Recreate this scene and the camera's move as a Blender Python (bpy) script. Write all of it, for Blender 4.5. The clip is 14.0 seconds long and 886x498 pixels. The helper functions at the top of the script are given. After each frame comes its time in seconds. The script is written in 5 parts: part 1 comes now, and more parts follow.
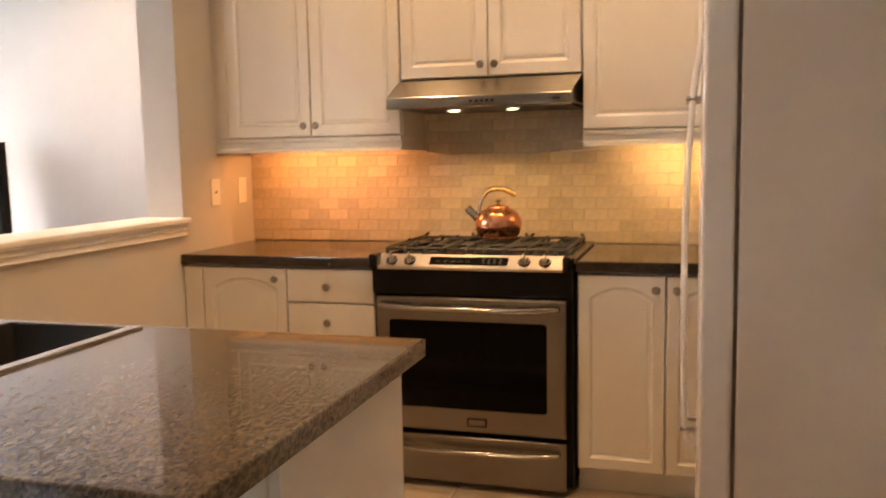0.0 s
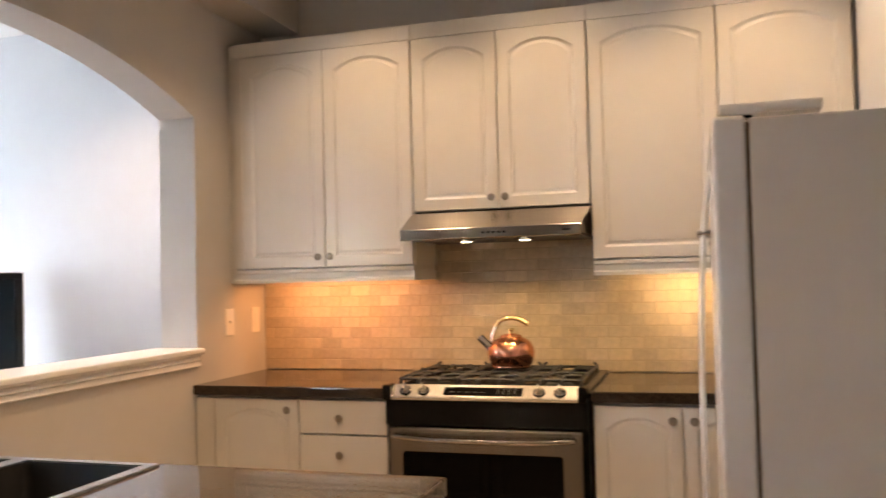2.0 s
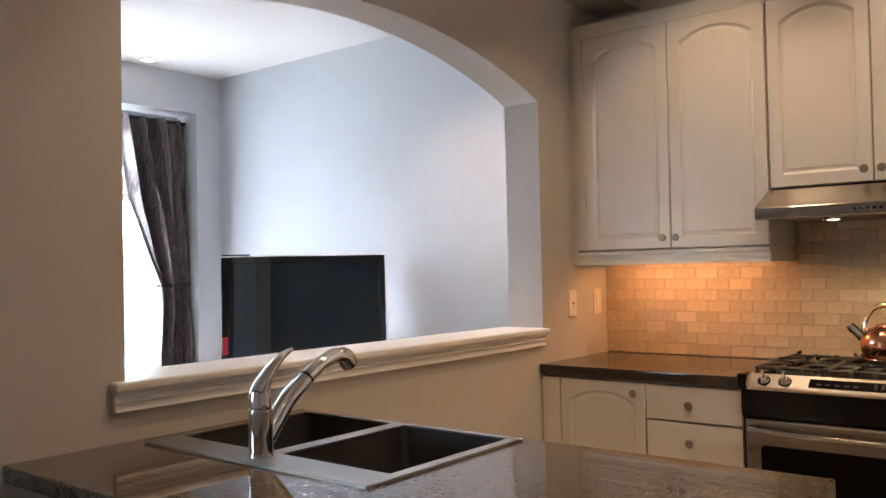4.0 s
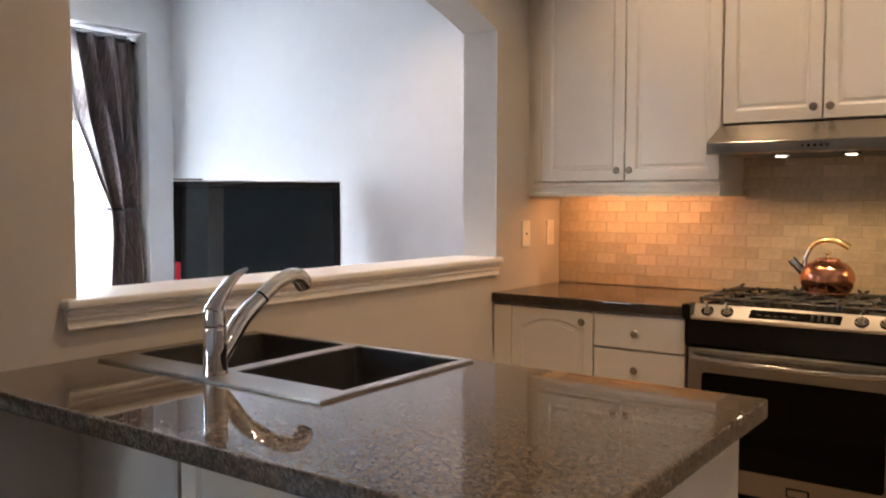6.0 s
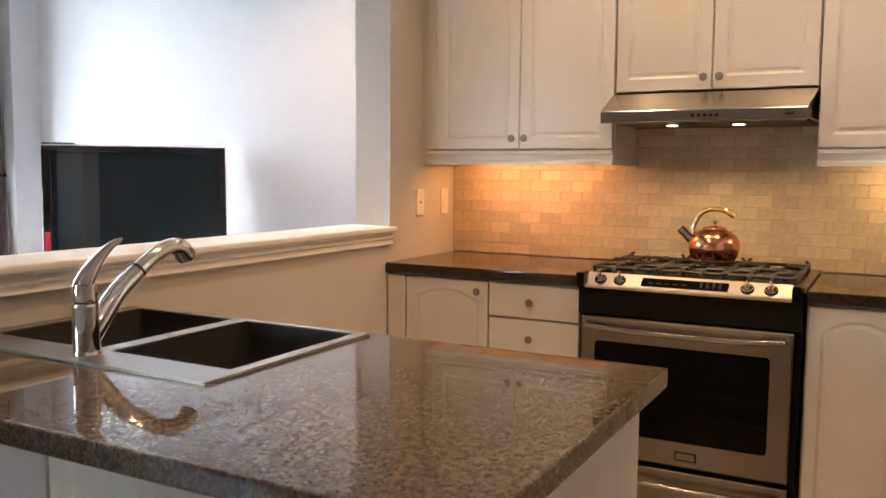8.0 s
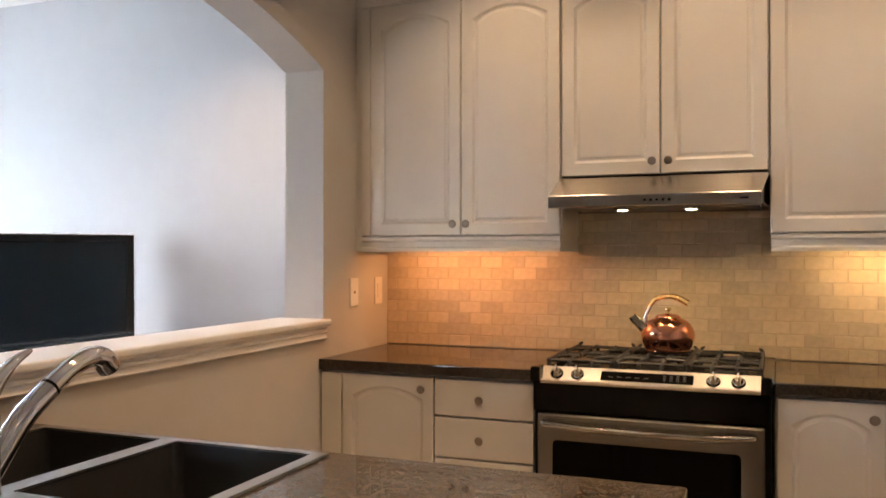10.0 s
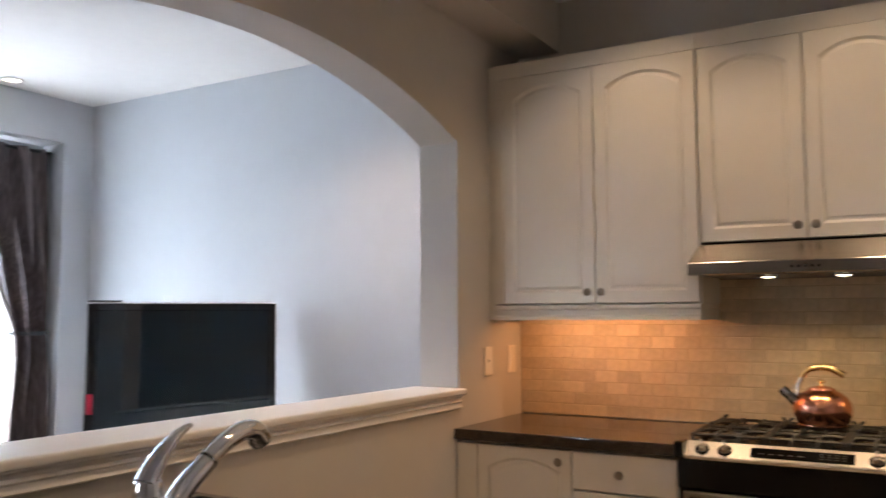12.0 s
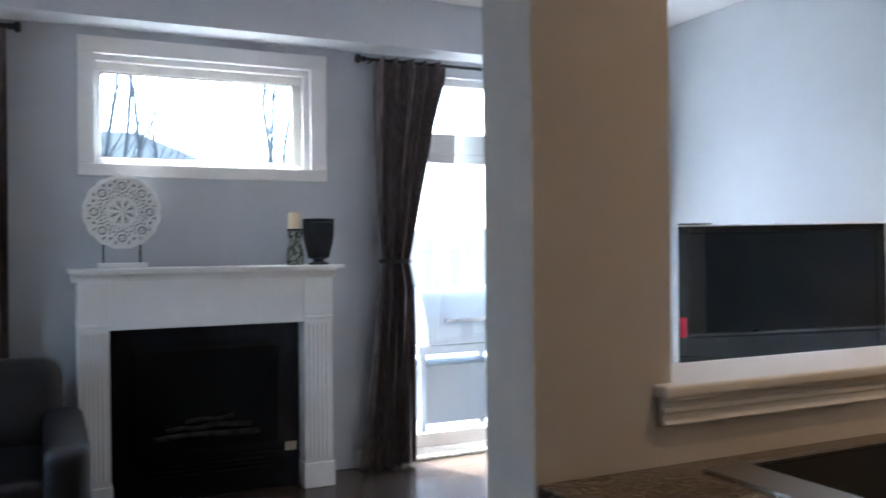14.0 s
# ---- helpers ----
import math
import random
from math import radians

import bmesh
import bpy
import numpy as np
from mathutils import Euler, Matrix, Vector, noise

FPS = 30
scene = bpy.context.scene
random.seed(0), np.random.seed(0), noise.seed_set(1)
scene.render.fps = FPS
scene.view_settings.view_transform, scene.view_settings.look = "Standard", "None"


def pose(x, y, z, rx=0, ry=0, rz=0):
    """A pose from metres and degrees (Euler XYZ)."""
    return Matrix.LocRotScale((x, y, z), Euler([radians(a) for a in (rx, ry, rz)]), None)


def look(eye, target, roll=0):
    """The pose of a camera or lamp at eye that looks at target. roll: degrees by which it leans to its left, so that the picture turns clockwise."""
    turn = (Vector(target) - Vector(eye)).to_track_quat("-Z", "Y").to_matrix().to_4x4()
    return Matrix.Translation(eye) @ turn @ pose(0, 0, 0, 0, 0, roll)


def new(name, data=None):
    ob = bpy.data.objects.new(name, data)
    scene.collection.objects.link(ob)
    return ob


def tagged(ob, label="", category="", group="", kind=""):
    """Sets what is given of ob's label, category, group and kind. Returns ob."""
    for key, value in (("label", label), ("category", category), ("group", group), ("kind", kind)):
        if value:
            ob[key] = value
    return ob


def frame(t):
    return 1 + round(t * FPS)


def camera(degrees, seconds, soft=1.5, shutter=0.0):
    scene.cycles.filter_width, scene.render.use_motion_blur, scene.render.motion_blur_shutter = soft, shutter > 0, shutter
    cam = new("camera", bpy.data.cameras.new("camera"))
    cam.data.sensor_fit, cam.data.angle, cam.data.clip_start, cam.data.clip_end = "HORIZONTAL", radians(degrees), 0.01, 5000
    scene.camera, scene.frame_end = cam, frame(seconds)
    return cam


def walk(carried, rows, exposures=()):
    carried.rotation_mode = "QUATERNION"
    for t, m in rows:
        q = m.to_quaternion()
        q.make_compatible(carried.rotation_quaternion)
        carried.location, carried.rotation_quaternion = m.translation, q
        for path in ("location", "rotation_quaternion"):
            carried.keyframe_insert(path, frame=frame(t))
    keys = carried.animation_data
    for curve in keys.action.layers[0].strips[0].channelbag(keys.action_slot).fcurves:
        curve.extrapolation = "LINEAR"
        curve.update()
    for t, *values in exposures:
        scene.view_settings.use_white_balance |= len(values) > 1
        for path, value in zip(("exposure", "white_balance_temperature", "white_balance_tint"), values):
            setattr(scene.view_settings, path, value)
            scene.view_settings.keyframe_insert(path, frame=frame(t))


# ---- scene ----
cam = camera(55.6, 14.0, soft=1.5, shutter=0.5)
PATH = [
    (0, (2.129, -3.781, 1.318), (1.556, -1.877, 1.097), -1.1),
    (0.5, (2.113, -3.784, 1.324), (1.642, -1.843, 1.217), -0.7),
    (1, (2.105, -3.779, 1.342), (1.656, -1.83, 1.336), -0.5),
    (1.5, (2.121, -3.773, 1.355), (1.655, -1.829, 1.399), -0.9),
    (2, (2.106, -3.816, 1.351), (1.524, -1.903, 1.42), -1.4),
    (2.5, (2.087, -3.817, 1.365), (1.266, -1.994, 1.427), -1.7),
    (3, (2.026, -3.809, 1.368), (1.028, -2.077, 1.416), -0.9),
    (3.5, (2.007, -3.826, 1.362), (0.828, -2.211, 1.413), -0.9),
    (3.7, (2.006, -3.814, 1.351), (0.759, -2.252, 1.41), -1.1),
    (5.8, (2.015, -3.826, 1.328), (0.828, -2.218, 1.255), 0.0),
    (6, (2.017, -3.83, 1.322), (0.852, -2.209, 1.209), 0.1),
    (6.5, (2.001, -3.829, 1.307), (0.878, -2.187, 1.108), 0.2),
    (7, (2.022, -3.827, 1.311), (0.949, -2.153, 1.088), 0.1),
    (7.5, (2.007, -3.805, 1.31), (1.011, -2.083, 1.097), 0.6),
    (8, (1.954, -3.759, 1.314), (1.013, -2.004, 1.13), 0.5),
    (8.5, (1.868, -3.682, 1.325), (0.982, -1.895, 1.173), -0.3),
    (8.7, (1.833, -3.648, 1.324), (0.985, -1.842, 1.188), -0.5),
    (11, (1.689, -3.602, 1.356), (0.959, -1.743, 1.467), 0.5),
    (11.5, (1.685, -3.612, 1.369), (0.854, -1.799, 1.511), -0.2),
    (12, (1.686, -3.623, 1.361), (0.682, -1.901, 1.522), -0.2),
    (12.5, (1.657, -3.661, 1.359), (0.401, -2.112, 1.502), 0.2),
    (13, (1.614, -3.707, 1.347), (0.081, -2.426, 1.454), 0.3),
    (13.3, (1.515, -3.714, 1.351), (-0.141, -2.595, 1.424), 0.6),
    (13.5, (1.441, -3.711, 1.345), (-0.274, -2.682, 1.402), 0.2),
    (14, (1.282, -3.727, 1.336), (-0.527, -2.873, 1.335), -0.6),
]
EXPOSURES = [(0, 4.84, 8150, 15), (0.5, 5.05, 7300, 11), (1.5, 5.00, 6650, 10), (2.5, 4.64, 6450, 10), (3.0, 4.43, 6350, 10), (3.7, 4.38, 6200, 10), (5.8, 4.48, 6300, 10), (6.5, 4.54, 6400, 10), (7.5, 4.84, 6550, 10), (8.7, 4.62, 6600, 10), (11, 4.38, 6300, 10), (11.5, 4.28, 6200, 10), (12.0, 4.18, 6100, 9), (12.5, 4.15, 5950, 8), (13.0, 4.12, 5800, 7), (13.5, 4.13, 5700, 6), (14.0, 3.95, 5700, 6)]
walk(cam, [(t, look(eye, target, roll)) for t, eye, target, roll in PATH], EXPOSURES)

# ---- world, sun and lamps ----
world = bpy.data.worlds.new("sky")
scene.world = world
world.use_nodes = True
wn = world.node_tree
sky = wn.nodes.new("ShaderNodeTexSky")
sky.sky_type = "NISHITA"
sky.sun_disc = False
sky.sun_elevation = radians(46)
sky.sun_rotation = radians(-113)
wn.links.new(sky.outputs["Color"], wn.nodes["Background"].inputs["Color"])
wn.nodes["Background"].inputs["Strength"].default_value = 0.15


def lamp(name, kind, place, energy, color, **more):
    data = bpy.data.lights.new(name, kind)
    data.energy, data.color = energy, color
    ob = new(name, data)
    ob.matrix_world = place
    for key, value in more.items():
        if key == "size":
            data.size = value
        elif key == "size_y":
            data.shape = "RECTANGLE"
            data.size_y = value
        elif key == "radius":
            data.shadow_soft_size = value
        elif key == "angle":
            data.angle = value
        elif key == "spot":
            data.spot_size = radians(value)
        elif key == "blend":
            data.spot_blend = value
        elif key == "spread":
            data.spread = radians(value)
    return ob


WARM = (1.0, 0.645, 0.37)
lamp("sun", "SUN", look((-6, -2.5, 6.7), (0, 0, 0)), 2.6, (1.0, 0.95, 0.88), angle=radians(0.5))
lamp("patio_daylight", "AREA", look((-3.95, -1.20, 1.78), (-3.58, -0.27, 1.72)), 1.75, (0.74, 0.86, 1.0), size=0.85, size_y=1.05)
SPOTS = [(0.74, -0.80, 1.28, 112), (1.50, -0.80, 1.20, 112), (2.30, -0.80, 1.26, 112), (0.75, -2.15, 1.70, 122), (1.6, -1.9, 1.2, 122), (2.25, -3.3, 0.6, 118)]
for sx, sy, watts, cone in SPOTS:
    lamp("recessed_lamp", "SPOT", look((sx, sy, 2.822), (sx, sy + 0.001, 0)), watts, WARM, radius=0.035, spot=cone, blend=0.65)
lamp("living_recessed_lamp", "SPOT", look((-0.80, -0.55, 2.822), (-0.80, -0.549, 0)), 6.3, (1.0, 0.70, 0.52), radius=0.12, spot=128, blend=1.0)
lamp("under_cabinet_lamp", "AREA", look((0.46, -0.23, 1.383), (0.47, -0.10, 1.0)), 0.185, (1.0, 0.42, 0.15), size=0.62, size_y=0.03)
lamp("under_cabinet_lamp", "AREA", look((2.06, -0.23, 1.383), (2.06, -0.03, 1.0)), 0.12, (1.0, 0.63, 0.27), size=0.24, size_y=0.03)
for hx in (1.17, 1.42):
    lamp("hood_lamp", "SPOT", look((hx, -0.40, 1.494), (hx, -0.28, 0.9)), 0.26, (1.0, 0.66, 0.30), radius=0.02, spot=120, blend=0.6)


# ---- materials ----
def mat(name, color, rough=0.5, metal=0.0, grain=0.0, scale=30.0, bump=0.0, bump_scale=200.0, coat=0.0, spec=0.5, vary=0.0, stretch=None):
    """A painted, metal or stone surface: colour with two scales of variation, and fine relief."""
    m = bpy.data.materials.new(name)
    m.use_nodes = True
    n, l = m.node_tree.nodes, m.node_tree.links
    b = n["Principled BSDF"]
    b.inputs["Roughness"].default_value = rough
    b.inputs["Metallic"].default_value = metal
    b.inputs["Coat Weight"].default_value = coat
    b.inputs["Coat Roughness"].default_value = 0.05
    b.inputs["Specular IOR Level"].default_value = spec
    b.inputs["Base Color"].default_value = (*color, 1)
    tc = n.new("ShaderNodeTexCoord")
    src = tc.outputs["Object"]
    if stretch:
        mp = n.new("ShaderNodeMapping")
        mp.inputs["Scale"].default_value = stretch
        l.new(src, mp.inputs["Vector"])
        src = mp.outputs["Vector"]
    if grain or vary:
        a = n.new("ShaderNodeTexNoise")
        a.inputs["Scale"].default_value, a.inputs["Detail"].default_value = scale, 5
        c = n.new("ShaderNodeTexNoise")
        c.inputs["Scale"].default_value, c.inputs["Detail"].default_value = scale / 14, 3
        l.new(src, a.inputs["Vector"]), l.new(src, c.inputs["Vector"])
        add = n.new("ShaderNodeMath")
        add.operation = "ADD"
        l.new(a.outputs["Fac"], add.inputs[0]), l.new(c.outputs["Fac"], add.inputs[1])
        last = add.outputs[0]
        if vary:
            info = n.new("ShaderNodeObjectInfo")
            mul = n.new("ShaderNodeMath")
            mul.operation = "MULTIPLY_ADD"
            mul.inputs[1].default_value = vary
            l.new(info.outputs["Random"], mul.inputs[0]), l.new(last, mul.inputs[2])
            last = mul.outputs[0]
        rng = n.new("ShaderNodeMapRange")
        rng.inputs["From Min"].default_value, rng.inputs["From Max"].default_value = 0.55, 1.45 + vary
        rng.inputs["To Min"].default_value, rng.inputs["To Max"].default_value = 1 - grain, 1 + grain
        l.new(last, rng.inputs["Value"])
        mix = n.new("ShaderNodeVectorMath")
        mix.operation = "SCALE"
        mix.inputs[0].default_value = color
        l.new(rng.outputs["Result"], mix.inputs["Scale"])
        l.new(mix.outputs["Vector"], b.inputs["Base Color"])
    if bump:
        t = n.new("ShaderNodeTexNoise")
        t.inputs["Scale"].default_value, t.inputs["Detail"].default_value = bump_scale, 4
        l.new(src, t.inputs["Vector"])
        bp = n.new("ShaderNodeBump")
        bp.inputs["Strength"].default_value, bp.inputs["Distance"].default_value = bump, 0.004
        l.new(t.outputs["Fac"], bp.inputs["Height"])
        l.new(bp.outputs["Normal"], b.inputs["Normal"])
    return m


def ramp_mat(name, stops, scale, rough, kind="noise", bump=0.0, coat=0.0, detail=6.0, stretch=(1, 1, 1), second=None):
    """A surface whose colours come from a ramp over noise or cells: granite, wood, brushed fibre."""
    m = mat(name, stops[0][1], rough, coat=coat)
    n, l = m.node_tree.nodes, m.node_tree.links
    b, tc = n["Principled BSDF"], n["Texture Coordinate"]
    mp = n.new("ShaderNodeMapping")
    mp.inputs["Scale"].default_value = stretch
    l.new(tc.outputs["Object"], mp.inputs["Vector"])
    if kind == "cells":
        t = n.new("ShaderNodeTexVoronoi")
        t.inputs["Scale"].default_value = scale
        out = t.outputs["Color"]
        bw = n.new("ShaderNodeRGBToBW")
        l.new(out, bw.inputs["Color"])
        out = bw.outputs["Val"]
        if second:
            t2 = n.new("ShaderNodeTexNoise")
            t2.inputs["Scale"].default_value, t2.inputs["Detail"].default_value = second, 4
            l.new(mp.outputs["Vector"], t2.inputs["Vector"])
            mx = n.new("ShaderNodeMath")
            mx.operation = "MULTIPLY_ADD"
            mx.inputs[1].default_value = 0.5
            l.new(out, mx.inputs[0])
            sub = n.new("ShaderNodeMath")
            sub.operation = "MULTIPLY"
            sub.inputs[1].default_value = 0.5
            l.new(t2.outputs["Fac"], sub.inputs[0])
            l.new(sub.outputs[0], mx.inputs[2])
            out = mx.outputs[0]
    else:
        t = n.new("ShaderNodeTexNoise")
        t.inputs["Scale"].default_value, t.inputs["Detail"].default_value = scale, detail
        out = t.outputs["Fac"]
    l.new(mp.outputs["Vector"], t.inputs["Vector"])
    r = n.new("ShaderNodeValToRGB")
    while len(r.color_ramp.elements) < len(stops):
        r.color_ramp.elements.new(0.5)
    for e, (at, col) in zip(r.color_ramp.elements, stops):
        e.position, e.color = at, (*col, 1)
    l.new(out, r.inputs["Fac"])
    l.new(r.outputs["Color"], b.inputs["Base Color"])
    if bump:
        bp = n.new("ShaderNodeBump")
        bp.inputs["Strength"].default_value, bp.inputs["Distance"].default_value = bump, 0.002
        l.new(out, bp.inputs["Height"])
        l.new(bp.outputs["Normal"], b.inputs["Normal"])
    return m


def glow(name, color, strength):
    m = bpy.data.materials.new(name)
    m.use_nodes = True
    b = m.node_tree.nodes["Principled BSDF"]
    b.inputs["Base Color"].default_value = (*color, 1)
    b.inputs["Emission Color"].default_value = (*color, 1)
    b.inputs["Emission Strength"].default_value = strength
    return m


def glass(name, color=(1, 1, 1), rough=0.0):
    m = mat(name, color, rough)
    m.node_tree.nodes["Principled BSDF"].inputs["Transmission Weight"].default_value = 1.0
    m.node_tree.nodes["Principled BSDF"].inputs["IOR"].default_value = 1.45
    return m


PAINT = mat("greige wall paint", (0.56, 0.535, 0.505), 0.75, grain=0.03, scale=9, bump=0.12, bump_scale=260)
GREY_PAINT = mat("grey wall paint", (0.50, 0.525, 0.56), 0.75, grain=0.03, scale=9, bump=0.12, bump_scale=260)
CEIL = mat("ceiling paint", (0.78, 0.78, 0.78), 0.85, grain=0.03, scale=12, bump=0.15, bump_scale=120)
TRIM = mat("white trim paint", (0.78, 0.77, 0.75), 0.38, grain=0.02, scale=14, bump=0.05, bump_scale=90)
CAB = mat("cream cabinet lacquer", (0.72, 0.69, 0.63), 0.36, grain=0.03, scale=10, bump=0.05, bump_scale=70, coat=0.08)
APPL = mat("white textured appliance enamel", (0.63, 0.59, 0.535), 0.42, grain=0.02, scale=20, bump=0.25, bump_scale=420)
APPL_DOOR = mat("white glossy appliance enamel", (0.70, 0.68, 0.65), 0.25, grain=0.02, scale=20, bump=0.06, bump_scale=200)
RUBBER = mat("dark door gasket", (0.15, 0.115, 0.085), 0.7, grain=0.1)
# Hood highlights and the oven door's dim reflection are set in these colours.
STEEL = mat("brushed stainless steel", (0.215, 0.194, 0.172), 0.27, 1.0, grain=0.10, scale=60, bump=0.05, bump_scale=60, stretch=(1, 1, 30))
HOOD_STEEL = mat("brushed hood steel in lit tone", (0.32, 0.29, 0.255), 0.22, 1.0, grain=0.10, scale=60, bump=0.05, bump_scale=60, stretch=(1, 1, 30))
# brushed along x, so that lights smear across the grain
for metal in (STEEL, HOOD_STEEL):
    brush = metal.node_tree.nodes.new("ShaderNodeCombineXYZ")
    brush.inputs["Y"].default_value, brush.inputs["Z"].default_value = 0.8, 1.0
    metal.node_tree.links.new(brush.outputs["Vector"], metal.node_tree.nodes["Principled BSDF"].inputs["Tangent"])
    metal.node_tree.nodes["Principled BSDF"].inputs["Anisotropic"].default_value = 0.75
STEEL_V = mat("satin stainless steel sink", (0.40, 0.39, 0.38), 0.30, 1.0, grain=0.06, scale=60, bump=0.05, bump_scale=60, stretch=(1, 12, 12))
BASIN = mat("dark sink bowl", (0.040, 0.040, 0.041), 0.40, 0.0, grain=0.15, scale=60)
CHROME = mat("polished chrome", (0.70, 0.69, 0.69), 0.05, 1.0)
HANDLE = mat("polished steel bar", (0.36, 0.335, 0.30), 0.13, 1.0, grain=0.05, scale=90)
PANEL = mat("satin steel control panel", (0.58, 0.54, 0.48), 0.24, 1.0, grain=0.05, scale=70, stretch=(1, 12, 12))
NICKEL = mat("brushed nickel", (0.30, 0.265, 0.22), 0.33, 1.0, grain=0.08, scale=120)
BLACK = mat("black enamel", (0.005, 0.0048, 0.0048), 0.13, grain=0.1, spec=0.14)
OVEN_GLASS = mat("black oven glass", (0.002, 0.0018, 0.0018), 0.06, spec=0.08)
IRON = mat("cast iron", (0.018, 0.018, 0.019), 0.48, grain=0.2, scale=80, bump=0.3, bump_scale=300)
COPPER = mat("polished copper", (0.72, 0.32, 0.20), 0.19, 1.0, grain=0.10, scale=14, bump=0.02, bump_scale=30)
BRASS = mat("brushed gold", (0.75, 0.55, 0.25), 0.22, 1.0, grain=0.06)
DISPLAY = mat("black control glass", (0.004, 0.0035, 0.0035), 0.12, spec=0.08)
PRINT = mat("grey printed key marks", (0.055, 0.052, 0.05), 0.5)
PLATE = mat("white switch plastic", (0.80, 0.76, 0.70), 0.35)
SLOT = mat("dark socket hole", (0.03, 0.03, 0.03), 0.6)
GRANITE = ramp_mat("speckled brown granite", [(0.30, (0.064, 0.051, 0.038)), (0.42, (0.089, 0.071, 0.053)), (0.50, (0.110, 0.088, 0.066)), (0.58, (0.137, 0.111, 0.083)), (0.72, (0.186, 0.152, 0.114))], 185, 0.03, "cells", second=60.0)
GRANITE.node_tree.nodes["Principled BSDF"].inputs["Specular IOR Level"].default_value = 0.5
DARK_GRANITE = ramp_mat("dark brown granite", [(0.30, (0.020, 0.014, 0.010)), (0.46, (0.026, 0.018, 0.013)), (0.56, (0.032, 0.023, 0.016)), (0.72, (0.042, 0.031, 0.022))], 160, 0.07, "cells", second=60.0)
TILE = mat("tumbled travertine", (0.56, 0.45, 0.315), 0.55, grain=0.32, scale=40, bump=0.14, bump_scale=110, vary=0.6)
GROUT = mat("sandy grout", (0.47, 0.37, 0.25), 0.9, grain=0.1, scale=90, bump=0.4, bump_scale=300)
FLOOR_GROUT = mat("pale floor grout", (0.46, 0.38, 0.28), 0.9, grain=0.1, scale=90, bump=0.3, bump_scale=300)
FLOOR_TILE = mat("beige porcelain floor tile", (0.46, 0.38, 0.29), 0.35, grain=0.10, scale=14, bump=0.08, bump_scale=40, vary=0.5)
PLANK = ramp_mat("dark stained oak", [(0.25, (0.030, 0.022, 0.018)), (0.5, (0.066, 0.048, 0.038)), (0.75, (0.115, 0.084, 0.066))], 26, 0.24, bump=0.1, stretch=(6, 0.5, 1), coat=0.15)
CURTAIN = ramp_mat("bronze satin curtain", [(0.3, (0.058, 0.045, 0.046)), (0.5, (0.108, 0.086, 0.088)), (0.7, (0.195, 0.158, 0.156))], 30, 0.24, bump=0.12, stretch=(1, 8, 0.3))
CURTAIN.node_tree.nodes["Principled BSDF"].inputs["Sheen Weight"].default_value = 0.25
ROD = mat("dark bronze rod", (0.02, 0.018, 0.018), 0.35, 0.6)
LEATHER = mat("dark brown leather", (0.010, 0.009, 0.010), 0.33, grain=0.15, scale=20, bump=0.35, bump_scale=140)
SLATE = mat("black slate", (0.006, 0.006, 0.008), 0.22, spec=0.1, grain=0.2, scale=10)
FIREBOX = mat("sooty firebox", (0.006, 0.006, 0.006), 0.8, spec=0.05, grain=0.3, scale=14)
LOGS = ramp_mat("charred ceramic logs", [(0.35, (0.006, 0.0055, 0.005)), (0.6, (0.028, 0.022, 0.018))], 18, 0.9, bump=0.4)
TV_BLACK = mat("gloss black television frame", (0.004, 0.004, 0.005), 0.05, coat=0.6, spec=0.8)
SCREEN = mat("dark television glass", (0.004, 0.009, 0.014), 0.03, coat=0.0, spec=0.9)
RED = mat("red painted reflection", (0.62, 0.03, 0.07), 0.4)
SILVER = mat("silver trim", (0.72, 0.73, 0.76), 0.4, 0.3)
CARVED = mat("whitewashed carved wood", (0.84, 0.84, 0.82), 0.7, grain=0.10, scale=60, bump=0.3, bump_scale=160)
BACKING = mat("grey shade behind fretwork", (0.22, 0.225, 0.235), 0.85, grain=0.15, scale=40)
WAX = mat("cream candle wax", (0.78, 0.66, 0.46), 0.5, grain=0.04)
MOSAIC = ramp_mat("green mosaic glass", [(0.3, (0.03, 0.045, 0.04)), (0.5, (0.12, 0.15, 0.13)), (0.7, (0.30, 0.31, 0.27))], 70, 0.15, "cells")
DARK_METAL = mat("pierced dark metal", (0.012, 0.012, 0.015), 0.4, 0.5, grain=0.2)
FAN_WOOD = ramp_mat("reddish brown fan blade", [(0.3, (0.10, 0.055, 0.05)), (0.7, (0.17, 0.095, 0.085))], 20, 0.45, stretch=(1, 8, 1))
SNOW = mat("pale patio paving", (0.36, 0.36, 0.37), 0.8, grain=0.12, scale=4, bump=0.2, bump_scale=20)
BARK = mat("grey bark", (0.045, 0.052, 0.056), 0.9, grain=0.25, scale=20, spec=0.05)
ROOF = mat("blue grey shingles", (0.026, 0.038, 0.043), 0.8, grain=0.3, scale=8, spec=0.03)
SIDING = mat("pale brick", (0.46, 0.40, 0.36), 0.8, grain=0.15, scale=6)
FENCE = mat("weathered cedar fence", (0.30, 0.25, 0.20), 0.8, grain=0.2, scale=12, stretch=(1, 1, 0.2))
GRILL = mat("pale grey grill cover", (0.105, 0.112, 0.12), 0.55, grain=0.08)
GRILL_DARK = mat("grey grill cart", (0.060, 0.066, 0.072), 0.5, grain=0.08)
CLEAR = glass("window glass")
BULB = glow("lit halogen", (1.0, 0.80, 0.5), 0.6)
CAN_LIGHT = glow("lit recessed lens", (1.0, 0.86, 0.62), 0.4)


